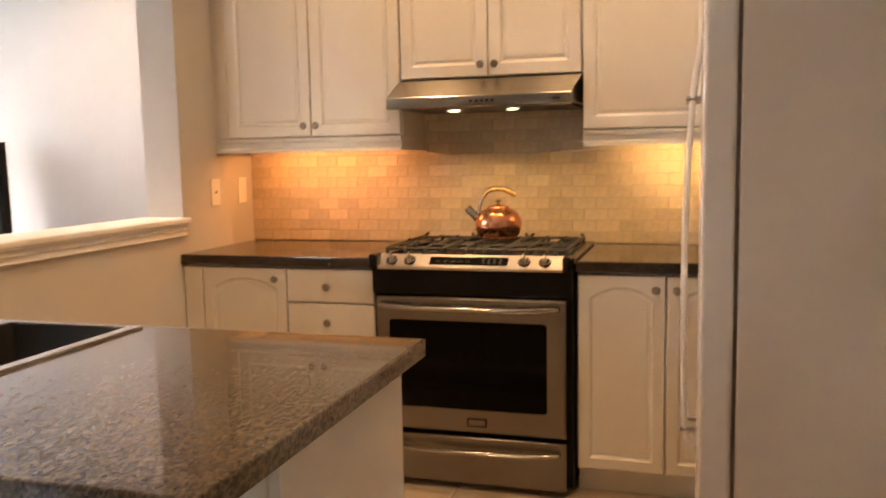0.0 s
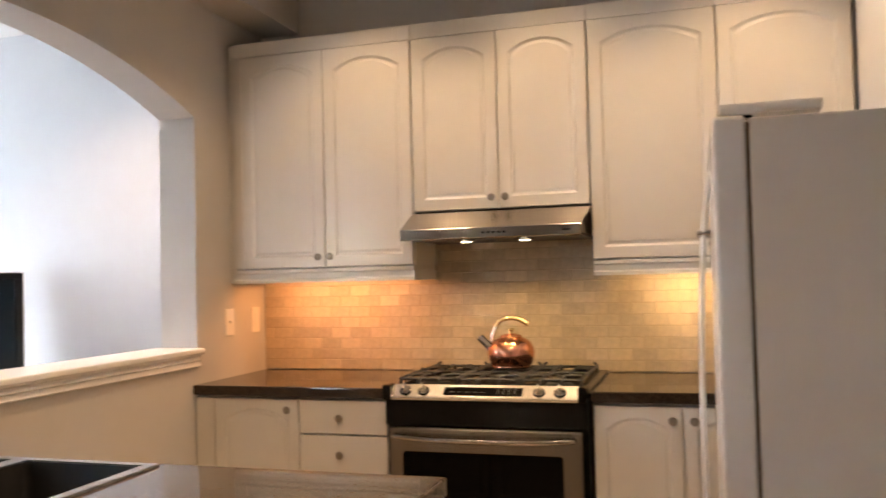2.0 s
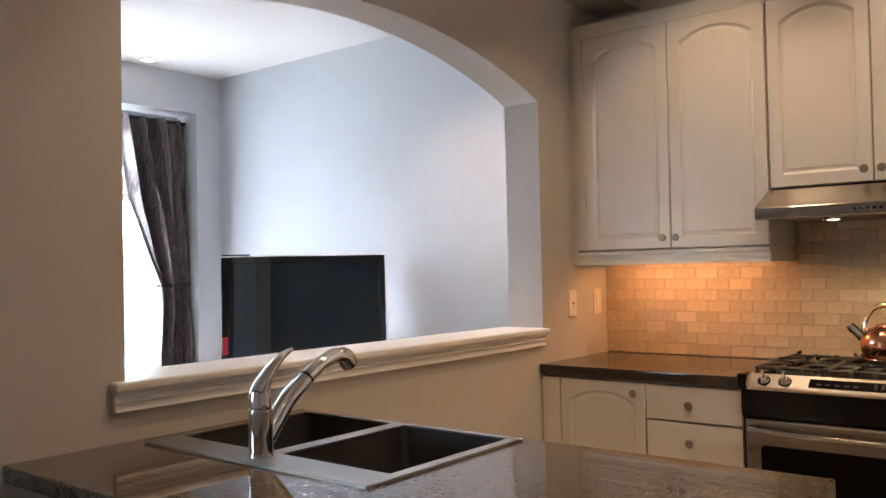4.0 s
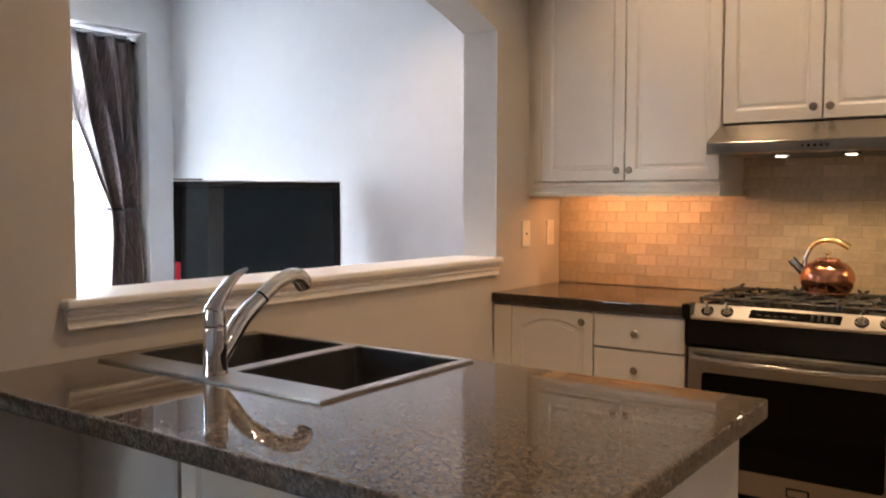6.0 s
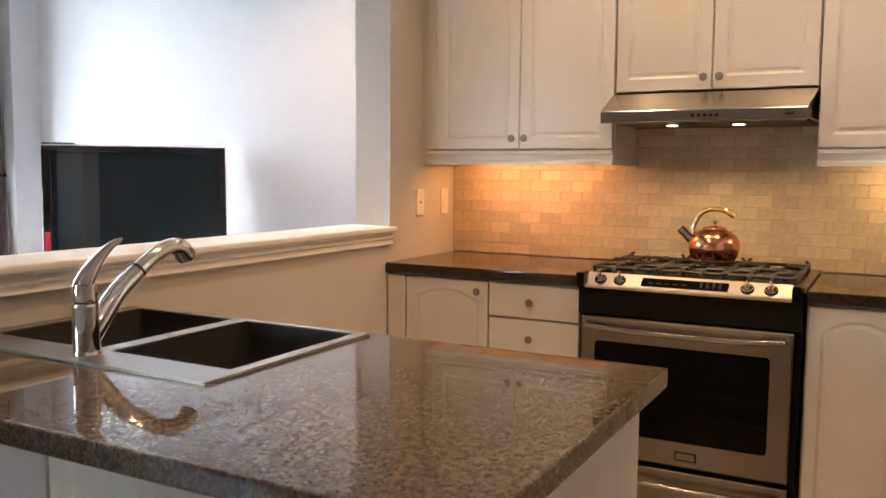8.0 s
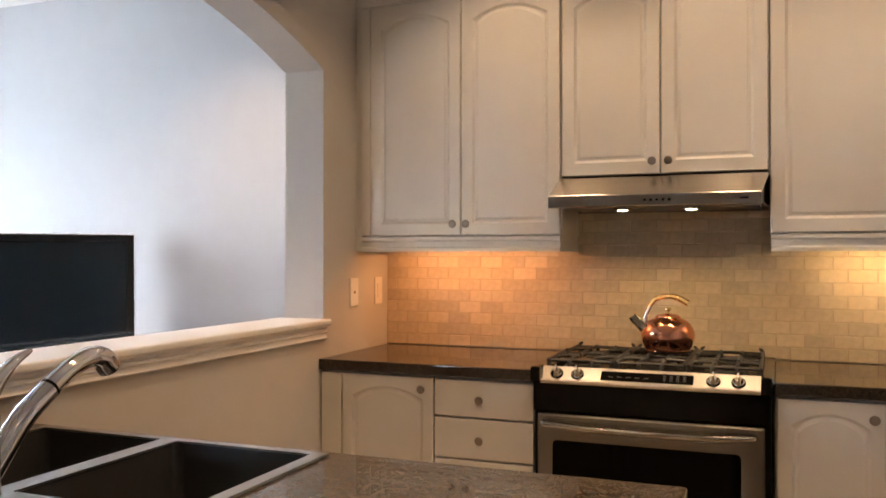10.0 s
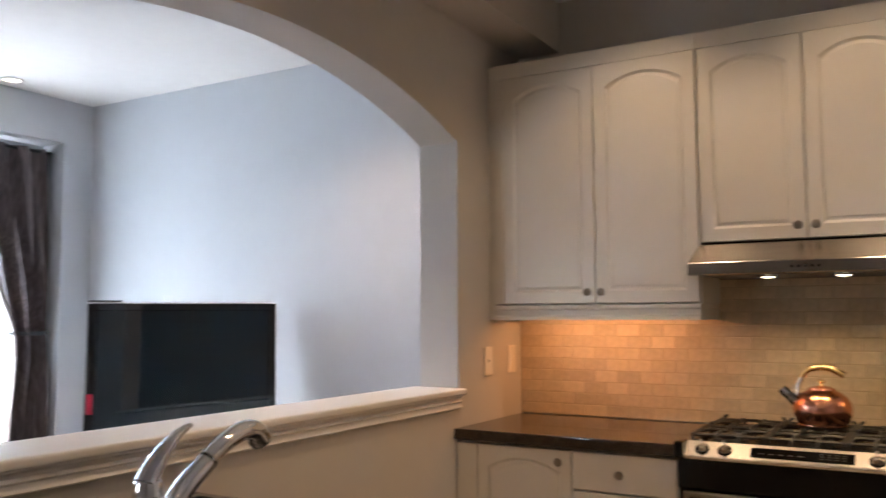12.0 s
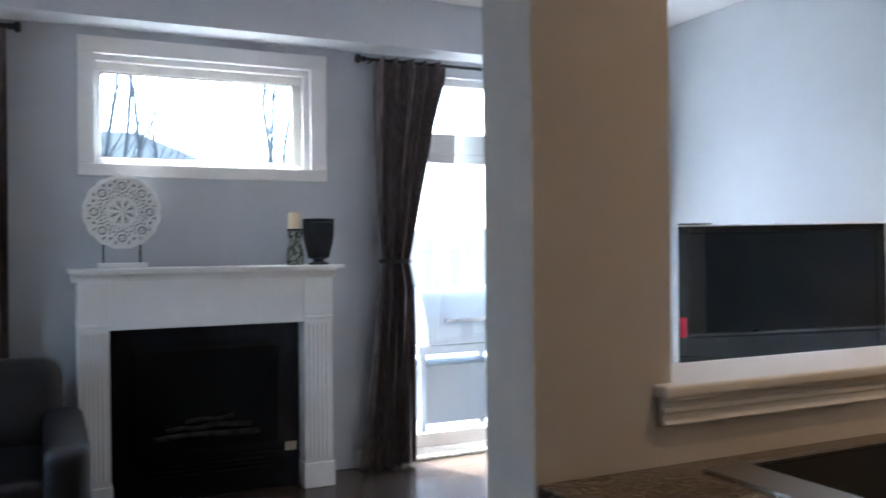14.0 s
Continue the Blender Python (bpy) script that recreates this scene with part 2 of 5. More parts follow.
# ---- mesh helpers ----
def quads(bm, grid, close=False):
    """Faces between rows of vertices; close: each row is a ring."""
    for a, b in zip(grid, grid[1:]):
        n = len(a)
        for i in range(n if close else n - 1):
            j = (i + 1) % n
            f = [v for k, v in enumerate((a[i], a[j], b[j], b[i]))]
            if len(set(f)) == 4:
                bm.faces.new(f)


def box(x0, x1, y0, y1, z0, z1, bevel=0.0, bm=None, segments=2):
    bm = bm or bmesh.new()
    r = bmesh.ops.create_cube(bm, size=1.0)
    m = Matrix.Translation(((x0 + x1) / 2, (y0 + y1) / 2, (z0 + z1) / 2)) @ Matrix.Diagonal((abs(x1 - x0), abs(y1 - y0), abs(z1 - z0), 1))
    bmesh.ops.transform(bm, matrix=m, verts=r["verts"])
    if bevel:
        edges = list({e for v in r["verts"] for e in v.link_edges})
        bmesh.ops.bevel(bm, geom=edges, offset=bevel, segments=segments, affect="EDGES", profile=0.6)
    return bm


def lathe(profile, place=None, n=28, bm=None):
    """A turned body about z from (radius, height) pairs, set at a pose."""
    bm = bm or bmesh.new()
    rows = []
    for r, z in profile:
        if r < 1e-5:
            v = bm.verts.new((0, 0, z))
            rows.append([v] * n)
        else:
            rows.append([bm.verts.new((r * math.cos(2 * math.pi * i / n), r * math.sin(2 * math.pi * i / n), z)) for i in range(n)])
    made = {v for row in rows for v in row}
    for a, b in zip(rows, rows[1:]):
        for i in range(n):
            j = (i + 1) % n
            f = []
            for v in (a[i], a[j], b[j], b[i]):
                if v not in f:
                    f.append(v)
            if len(f) > 2:
                bm.faces.new(f)
    if place is not None:
        bmesh.ops.transform(bm, matrix=place, verts=list(made))
    return bm


def tube(points, radii, n=10, bm=None, flat=1.0):
    """A round bar along points, with a radius at each (or one for all)."""
    bm = bm or bmesh.new()
    pts = [Vector(p) for p in points]
    if not isinstance(radii, (list, tuple)):
        radii = [radii] * len(pts)
    rows, side = [], None
    for i, p in enumerate(pts):
        d = (pts[min(i + 1, len(pts) - 1)] - pts[max(i - 1, 0)]).normalized()
        if side is None:
            side = d.cross(Vector((0, 0, 1)) if abs(d.z) < 0.9 else Vector((1, 0, 0))).normalized()
        side = (side - d * side.dot(d)).normalized()
        up = d.cross(side)
        rows.append([bm.verts.new(p + radii[i] * (math.cos(2 * math.pi * k / n) * side + flat * math.sin(2 * math.pi * k / n) * up)) for k in range(n)])
    quads(bm, rows, True)
    bm.faces.new(rows[0])
    bm.faces.new(rows[-1])
    return bm


def arc(points, steps=6):
    """A smooth curve through points (Catmull-Rom)."""
    p = [Vector(q) for q in points]
    p = [2 * p[0] - p[1]] + p + [2 * p[-1] - p[-2]]
    out = []
    for a, b, c, d in zip(p, p[1:], p[2:], p[3:]):
        for k in range(steps):
            t = k / steps
            out.append(0.5 * (2 * b + (c - a) * t + (2 * a - 5 * b + 4 * c - d) * t * t + (3 * b - a - 3 * c + d) * t ** 3))
    return out + [p[-2]]


def prism(outline, axis, lo, hi, bm=None):
    """An outline of (u, v) pairs, drawn out along an axis: x takes (y, z), y takes (x, z), z takes (x, y)."""
    bm = bm or bmesh.new()
    put = {"x": lambda u, v, w: (w, u, v), "y": lambda u, v, w: (u, w, v), "z": lambda u, v, w: (u, v, w)}[axis]
    a = [bm.verts.new(put(u, v, lo)) for u, v in outline]
    b = [bm.verts.new(put(u, v, hi)) for u, v in outline]
    quads(bm, [a, b], True)
    bm.faces.new(a)
    bm.faces.new(b)
    return bm


def finish(bm, name, material, sharp=35):
    bmesh.ops.recalc_face_normals(bm, faces=bm.faces)
    for f in bm.faces:
        f.smooth = sharp > 12
    lim = math.cos(radians(sharp))
    for e in bm.edges:
        fs = e.link_faces
        if len(fs) == 2:
            c = fs[0].normal.dot(fs[1].normal)
            a, b = sorted((fs[0].calc_area(), fs[1].calc_area()))
            # large flat faces stay flat beside their narrow rounded edges
            if c < lim or (c < 0.998 and b > 6 * a and sharp < 100):
                e.smooth = False
    # planes are flat shaded, only curved runs stay smooth
    for f in bm.faces:
        if all(not e.smooth or len(e.link_faces) != 2 or e.link_faces[0].normal.dot(e.link_faces[1].normal) > 0.9998 for e in f.edges):
            f.smooth = False
    span = max(max(v.co[i] for v in bm.verts) - min(v.co[i] for v in bm.verts) for i in range(3))
    if sharp > 12 and (span < 0.3 or name.startswith("wall")):
        bmesh.ops.split_edges(bm, edges=[e for e in bm.edges if not e.smooth])
    me = bpy.data.meshes.new(name)
    bm.to_mesh(me)
    bm.free()
    me.materials.append(material)
    return me


def thing(name, place, label, category, group="", kind=""):
    """A thing's Empty at its base; its parts are built in world metres."""
    ob = new(name)
    ob.empty_display_size = 0.05
    ob.matrix_basis = Matrix.Translation(place)
    return tagged(ob, label, category, group, kind)


def part(name, bm, material, parent, label="", sharp=35):
    ob = new(name, finish(bm, name, material, sharp))
    ob.parent = parent
    if parent.data is None:
        ob.matrix_parent_inverse = Matrix.Translation(-parent.matrix_basis.translation)
    return tagged(ob, label)


def solid(name, bm, material, label="", category="", group="", kind="", sharp=35):
    return tagged(new(name, finish(bm, name, material, sharp)), label, category, group, kind)


def piece(name, me, parent, m):
    """One of many alike pieces, on shared mesh data."""
    ob = new(name, me)
    ob.parent = parent
    if parent.data is None:
        ob.matrix_parent_inverse = Matrix.Translation(-parent.matrix_basis.translation)
    ob.matrix_basis = m
    return ob


# ---- setting ----
H = 2.84
WALL_END, OPEN_A, OPEN_B, SILL, SPRING, RISE = -2.946, -2.635, -0.612, 1.045, 2.085, 0.19


def arch_z(y):
    c, half = (OPEN_A + OPEN_B) / 2, (OPEN_B - OPEN_A) / 2
    r = (half * half + RISE * RISE) / (2 * RISE)
    return SPRING + RISE - r + math.sqrt(r * r - (y - c) ** 2)


def partition():
    """The wall between kitchen and living room, with its arched opening."""
    bm = bmesh.new()
    n = 40
    ys = [OPEN_A + (OPEN_B - OPEN_A) * i / n for i in range(n + 1)]
    outer = [(WALL_END, 0), (0.0, 0), (0.0, H), (WALL_END, H)]
    inner = [(OPEN_A, SILL), (OPEN_B, SILL)] + [(y, arch_z(y)) for y in reversed(ys)]
    faces = []
    for x in (-0.18, 0.0):
        vo = {p: bm.verts.new((x, *p)) for p in outer}
        vi = [bm.verts.new((x, *p)) for p in inner]
        top = [bm.verts.new((x, y, H)) for y in reversed(ys)]
        lo_a, lo_b = bm.verts.new((x, OPEN_A, 0)), bm.verts.new((x, OPEN_B, 0))
        bm.faces.new((lo_a, lo_b, vi[1], vi[0]))
        arcv = vi[2:]
        for i in range(n):
            bm.faces.new((arcv[i], arcv[i + 1], top[i + 1], top[i]))
        bm.faces.new((lo_b, vo[(0.0, 0)], vo[(0.0, H)], top[0], arcv[0], vi[1]))
        bm.faces.new((vo[(WALL_END, 0)], lo_a, vi[0], arcv[-1], top[-1], vo[(WALL_END, H)]))
        faces.append((vo, vi))
    (oa, ia), (ob_, ib) = faces
    for i in range(len(ia)):
        j = (i + 1) % len(ia)
        bm.faces.new((ia[i], ia[j], ib[j], ib[i]))
    bm.faces.new((oa[(WALL_END, 0)], oa[(WALL_END, H)], ob_[(WALL_END, H)], ob_[(WALL_END, 0)]))
    return bm


tagged(solid("wall_partition", partition(), PAINT), "greige painted wall with an arched pass-through opening", "wall", kind="structure")
tagged(solid("wall_north", box(-0.18, 3.2, 0.0, 0.15, 0, H), PAINT), "greige painted kitchen back wall", "wall", kind="structure")
tagged(solid("wall_living_north", box(-3.6, -0.18, 0.16, 0.31, 0, H), GREY_PAINT), "pale grey painted living room wall", "wall", kind="structure")
tagged(solid("wall_east", box(3.05, 3.2, -6.2, 0.0, 0, H), PAINT), "greige painted kitchen side wall", "wall", kind="structure")
# Unseen opening, added so daylight reaches the pier end and the fridge side.
WIN_A, WIN_B, WIN_LOW, WIN_TOP = -2.50, -1.40, 0.85, 2.05


def south_wall():
    """The wall closing the room, with the opening of its added, unseen window."""
    bm = box(-3.8, WIN_A, -6.35, -6.2, 0, H)
    box(WIN_A, WIN_B, -6.35, -6.2, WIN_TOP, H, bm=bm)
    box(WIN_A, WIN_B, -6.35, -6.2, 0, WIN_LOW, bm=bm)
    box(WIN_B, 3.2, -6.35, -6.2, 0, H, bm=bm)
    return bm


tagged(solid("wall_south", south_wall(), PAINT), "greige painted wall closing the room, with an added unseen window", "wall", kind="structure")


def west_wall():
    """Outer wall with patio door, high window and side window openings."""
    bm = bmesh.new()
    holes = [(-5.6, -4.05, 0.02, 2.42), (-3.49, -2.29, 1.81, 2.41), (-1.80, -0.06, 0.02, 2.44)]
    y = -6.2
    for a, b, z0, z1 in holes:
        box(-3.8, -3.6, y, a, 0, H, bm=bm)
        box(-3.8, -3.6, a, b, z1, H, bm=bm)
        if z0 > 0.03:
            box(-3.8, -3.6, a, b, 0, z0, bm=bm)
        y = b
    box(-3.8, -3.6, y, 0.31, 0, H, bm=bm)
    return bm


tagged(solid("wall_west", west_wall(), GREY_PAINT), "grey painted fireplace wall with window openings", "wall", kind="structure")
tagged(solid("wall_west_return", box(-3.6, -3.36, -0.055, 0.16, 0, 2.545), GREY_PAINT), "grey painted wall return beside the patio door", "wall", kind="structure")
tagged(solid("soffit_living", box(-3.6, -3.36, -6.2, 0.16, 2.545, H), GREY_PAINT), "grey painted soffit above the fireplace wall", "soffit", kind="structure")
tagged(solid("soffit_kitchen", box(0.0, 0.21, -6.2, 0.0, 2.60, H), PAINT), "painted bulkhead along the kitchen ceiling", "soffit", kind="structure")
tagged(solid("ceiling", box(-3.8, 3.2, -6.35, 0.31, H, H + 0.12), CEIL), "flat white painted ceiling", "ceiling", kind="structure")
floor_k = tagged(solid("floor_kitchen", box(-0.09, 3.2, -6.35, 0.15, -0.14, -0.006), FLOOR_GROUT), "beige tiled kitchen floor", "floor", kind="structure")
floor_l = tagged(solid("floor_living", box(-3.8, -0.09, -6.35, 0.31, -0.14, -0.006), PLANK), "dark hardwood living room floor", "floor", kind="structure")
for a, b in ((-2.03, -1.86), (-4.0, -3.68)):
    tagged(solid("baseboard", box(-3.6, -3.585, a, b, 0, 0.11, 0.003), TRIM), "white painted baseboard", "baseboard", kind="structure")
tagged(solid("baseboard", box(-3.36, -3.345, -0.055, 0.16, 0, 0.11, 0.003), TRIM), "white painted baseboard", "baseboard", kind="structure")
tagged(solid("baseboard", box(-3.345, -0.18, 0.145, 0.16, 0, 0.11, 0.003), TRIM), "white painted baseboard", "baseboard", kind="structure")


def sill():
    s = thing("window_sill", (0, -1.62, SILL), "white painted sill with moulded apron on the pass-through", "sill", kind="structure")
    part("sill_board", box(-0.215, 0.036, OPEN_A - 0.045, OPEN_B + 0.01, 1.047, 1.072, 0.009, segments=4), TRIM, s)
    prof = [(0.001, 1.046), (0.022, 1.046), (0.022, 1.041), (0.016, 1.037), (0.012, 1.032), (0.012, 1.027), (0.017, 1.024), (0.019, 1.020), (0.017, 1.016), (0.014, 1.014), (0.014, 1.004), (0.018, 1.000), (0.019, 0.996), (0.015, 0.992), (0.001, 0.991)]
    part("apron_moulding", prism(prof, "y", OPEN_A - 0.035, OPEN_B), TRIM, s, sharp=50)
    return s


sill()


# ---- kitchen cabinets ----
def panel_outline(w, h, stile, inset, arch, n=14):
    """The panel's edge inside a door: (x, z) pairs and the matching points on the door's rim."""
    x0, x1, z0, z1 = stile + inset, w - stile - inset, stile + inset, h - stile - inset
    inner = [(x0, z0), (x1, z0)]
    if arch:
        zs, c, half = z1 - arch, w / 2, (x1 - x0) / 2
        r = (half * half + arch * arch) / (2 * arch)
        for i in range(n + 1):
            x = x1 - 2 * half * i / n
            inner.append((x, zs + math.sqrt(max(r * r - (x - c) ** 2, 0)) - (r - arch)))
    else:
        inner += [(x1 - (x1 - x0) * i / n, z1) for i in range(n + 1)]
    return inner


def door_front(w, h, stile=0.048, arch=0.05, thick=0.019, top_drop=0.0, depth=0.009, n=14):
    """A routed panel door, its front at y = -thick and its lower left corner at the origin."""
    bm = bmesh.new()
    e = 0.003

    def ring(points, y):
        return [bm.verts.new((x, y, z)) for x, z in points]

    xs = [w - w * i / n for i in range(n + 1)]
    def rim(g):
        return [(g, g), (w - g, g)] + [(min(max(x, g), w - g), h - g) for x in xs]
    back = ring(rim(0), 0.009)
    side = ring(rim(0), -thick + e)
    front = ring(rim(e), -thick)
    rows = [back, side, front]
    for inset, y in ((0, -thick), (0.004, -thick + depth * 0.4), (0.010, -thick + depth), (0.016, -thick + depth), (0.024, -thick + depth * 0.55)):
        rows.append(ring(panel_outline(w, h - top_drop, stile, inset, arch, n), y))
    quads(bm, rows, True)
    bm.faces.new(rows[0])
    bm.faces.new(rows[-1])
    return bm


def slab_front(w, h, thick=0.019):
    return box(0, w, -thick, 0, 0, h, 0.005, segments=3)


KNOB = [(0.0, 0.0), (0.0055, 0.0), (0.0050, 0.006), (0.0052, 0.011), (0.0095, 0.014), (0.0150, 0.017), (0.0162, 0.021), (0.0140, 0.0245), (0.0075, 0.0265), (0.0, 0.027)]


def knob(parent, x, y, z, facing="y"):
    turn = pose(x, y, z, 90) if facing == "y" else pose(x, y, z, 0, -90, 0)
    return part("knob", lathe(KNOB, turn, 20), NICKEL, parent, "round brushed nickel knob")


def shift(bm, m):
    bmesh.ops.transform(bm, matrix=m, verts=bm.verts)
    return bm


def upper(x0, x1, z0, z1, doors, rail, label, crown=True, knobs=()):
    """A wall cabinet on the back wall, its doors as (x0, x1) pairs."""
    c = thing("wall_cabinet", (x0, 0, z0), label, "cabinet", "wall cabinets above the counter")
    bm = box(x0, x1, -0.312, -0.001, z0, z1)
    part("body", bm, CAB, c)
    for n_door, (a, b) in enumerate(doors):
        d = part("door", shift(door_front(b - a - 0.004, z1 - z0 - 0.004, top_drop=0.0), Matrix.Translation((a + 0.002, -0.3225, z0 + 0.002))), CAB, c)
        if n_door < len(knobs):
            knob(d, knobs[n_door], -0.341, z0 + 0.048)
    if rail:
        prof = [(-0.020, z0 - 0.001), (-0.326, z0 - 0.001), (-0.341, z0 - 0.006), (-0.341, z0 - 0.018), (-0.332, z0 - 0.024), (-0.332, z0 - 0.046), (-0.338, z0 - 0.052), (-0.338, z0 - 0.066), (-0.318, z0 - 0.066), (-0.318, z0 - 0.02), (-0.020, z0 - 0.02)]
        part("light_rail", prism(prof, "x", x0 + 0.003, x1 - 0.003), CAB, c, sharp=30)
        for xe in (x0 + 0.003, x1 - 0.021):
            part("light_rail_return", box(xe, xe + 0.018, -0.3175, -0.001, z0 - 0.066, z0 - 0.021), CAB, c)
    if crown:
        prof = [(-0.010, z1 + 0.001), (-0.336, z1 + 0.001), (-0.338, z1 + 0.012), (-0.338, z1 + 0.062), (-0.332, z1 + 0.068), (-0.010, z1 + 0.068)]
        part("crown_fascia", prism(prof, "x", x0, x1), CAB, c, sharp=30)
    return c


Z0, Z1 = 1.412, 2.406
left_u = upper(0.032, 0.916, Z0, Z1, [(0.076, 0.493), (0.495, 0.914)], True, "tall cream wall cabinet with two arched panel doors", knobs=(0.464, 0.523))
part("scribe", box(0.0005, 0.0315, -0.325, -0.300, Z0 - 0.064, Z1 + 0.066), CAB, left_u)
part("filler", box(0.033, 0.0765, -0.3415, -0.3225, Z0 + 0.002, Z1 - 0.002, 0.004), CAB, left_u)
upper(0.918, 1.688, 1.641, Z1, [(0.920, 1.302), (1.304, 1.686)], False, "cream wall cabinet with two arched doors above the hood", knobs=(1.273, 1.333))
upper(1.690, 2.196, Z0, Z1, [(1.691, 2.194)], True, "cream wall cabinet with one arched panel door", knobs=(2.160,))
upper(2.198, 2.70, Z0, Z1, [(2.200, 2.690)], True, "cream corner wall cabinet with one arched panel door", knobs=(2.235,))


def side_upper():
    """The wall cabinet over the fridge, on the side wall."""
    c = thing("wall_cabinet", (2.9, -1.0, 1.80), "cream wall cabinet above the white fridge", "cabinet", "wall cabinets above the counter")
    part("body", box(2.722, 3.049, -1.90, -0.345, 1.80, Z1), CAB, c)
    part("filler", box(2.703, 2.7215, -0.952, -0.347, 1.80, Z1, 0.003), CAB, c)
    part("crown_fascia", box(2.700, 3.049, -1.90, -0.3385, Z1 + 0.001, Z1 + 0.068, 0.004), CAB, c)
    for a, b, k in ((-0.960, -1.385, -1.345), (-1.389, -1.815, -1.775)):
        w = a - b
        d = part("door", shift(door_front(w, Z1 - 1.804), pose(2.7215, a, 1.802, 0, 0, -90)), CAB, c)
        knob(d, 2.702, k, 1.840, "x")
    return c


side_upper()


def base_cabinet(x0, x1, fronts, label):
    """A floor cabinet: fronts are (x0, x1, z0, z1, arched, knob x, knob z)."""
    c = thing("base_cabinet", (x0, -0.3, 0), label, "cabinet", "base cabinets along the back wall")
    part("body", box(x0, x1, -0.605, -0.002, 0.10, 0.873), CAB, c)
    part("toe_kick", box(x0, x1, -0.56, -0.54, 0.0, 0.0995), CAB, c)
    for a, b, z0, z1, arched, kx, kz in fronts:
        if arched:
            bm = door_front(b - a, z1 - z0, stile=0.042, arch=0.045)
        else:
            bm = slab_front(b - a, z1 - z0)
        d = part("door" if arched else "drawer_front", shift(bm, Matrix.Translation((a, -0.6155, z0))), CAB, c)
        if kx:
            knob(d, kx, -0.6345, kz)
    return c


b1 = base_cabinet(0.004, 0.890, [(0.099, 0.491, 0.11, 0.862, True, 0.447, 0.818), (0.497, 0.887, 0.723, 0.862, False, 0.682, 0.790), (0.497, 0.887, 0.566, 0.717, False, 0.682, 0.640), (0.497, 0.887, 0.11, 0.560, False, 0.682, 0.40)], "cream base cabinet with arched door and drawers")
part("filler", box(0.005, 0.094, -0.634, -0.6155, 0.11, 0.862, 0.003), CAB, b1)
base_cabinet(1.706, 2.66, [(1.712, 2.030, 0.11, 0.862, True, 1.997, 0.812), (2.036, 2.355, 0.11, 0.862, True, 2.072, 0.812), (2.361, 2.655, 0.11, 0.862, True, None, 0)], "cream base cabinet with tall arched panel doors")


def counter(x0, x1, y0, y1, name, label):
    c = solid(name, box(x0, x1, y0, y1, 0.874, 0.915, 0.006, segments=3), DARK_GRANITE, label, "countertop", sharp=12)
    return c


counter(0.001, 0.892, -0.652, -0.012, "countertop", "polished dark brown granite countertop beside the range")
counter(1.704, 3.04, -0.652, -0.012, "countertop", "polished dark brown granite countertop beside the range")


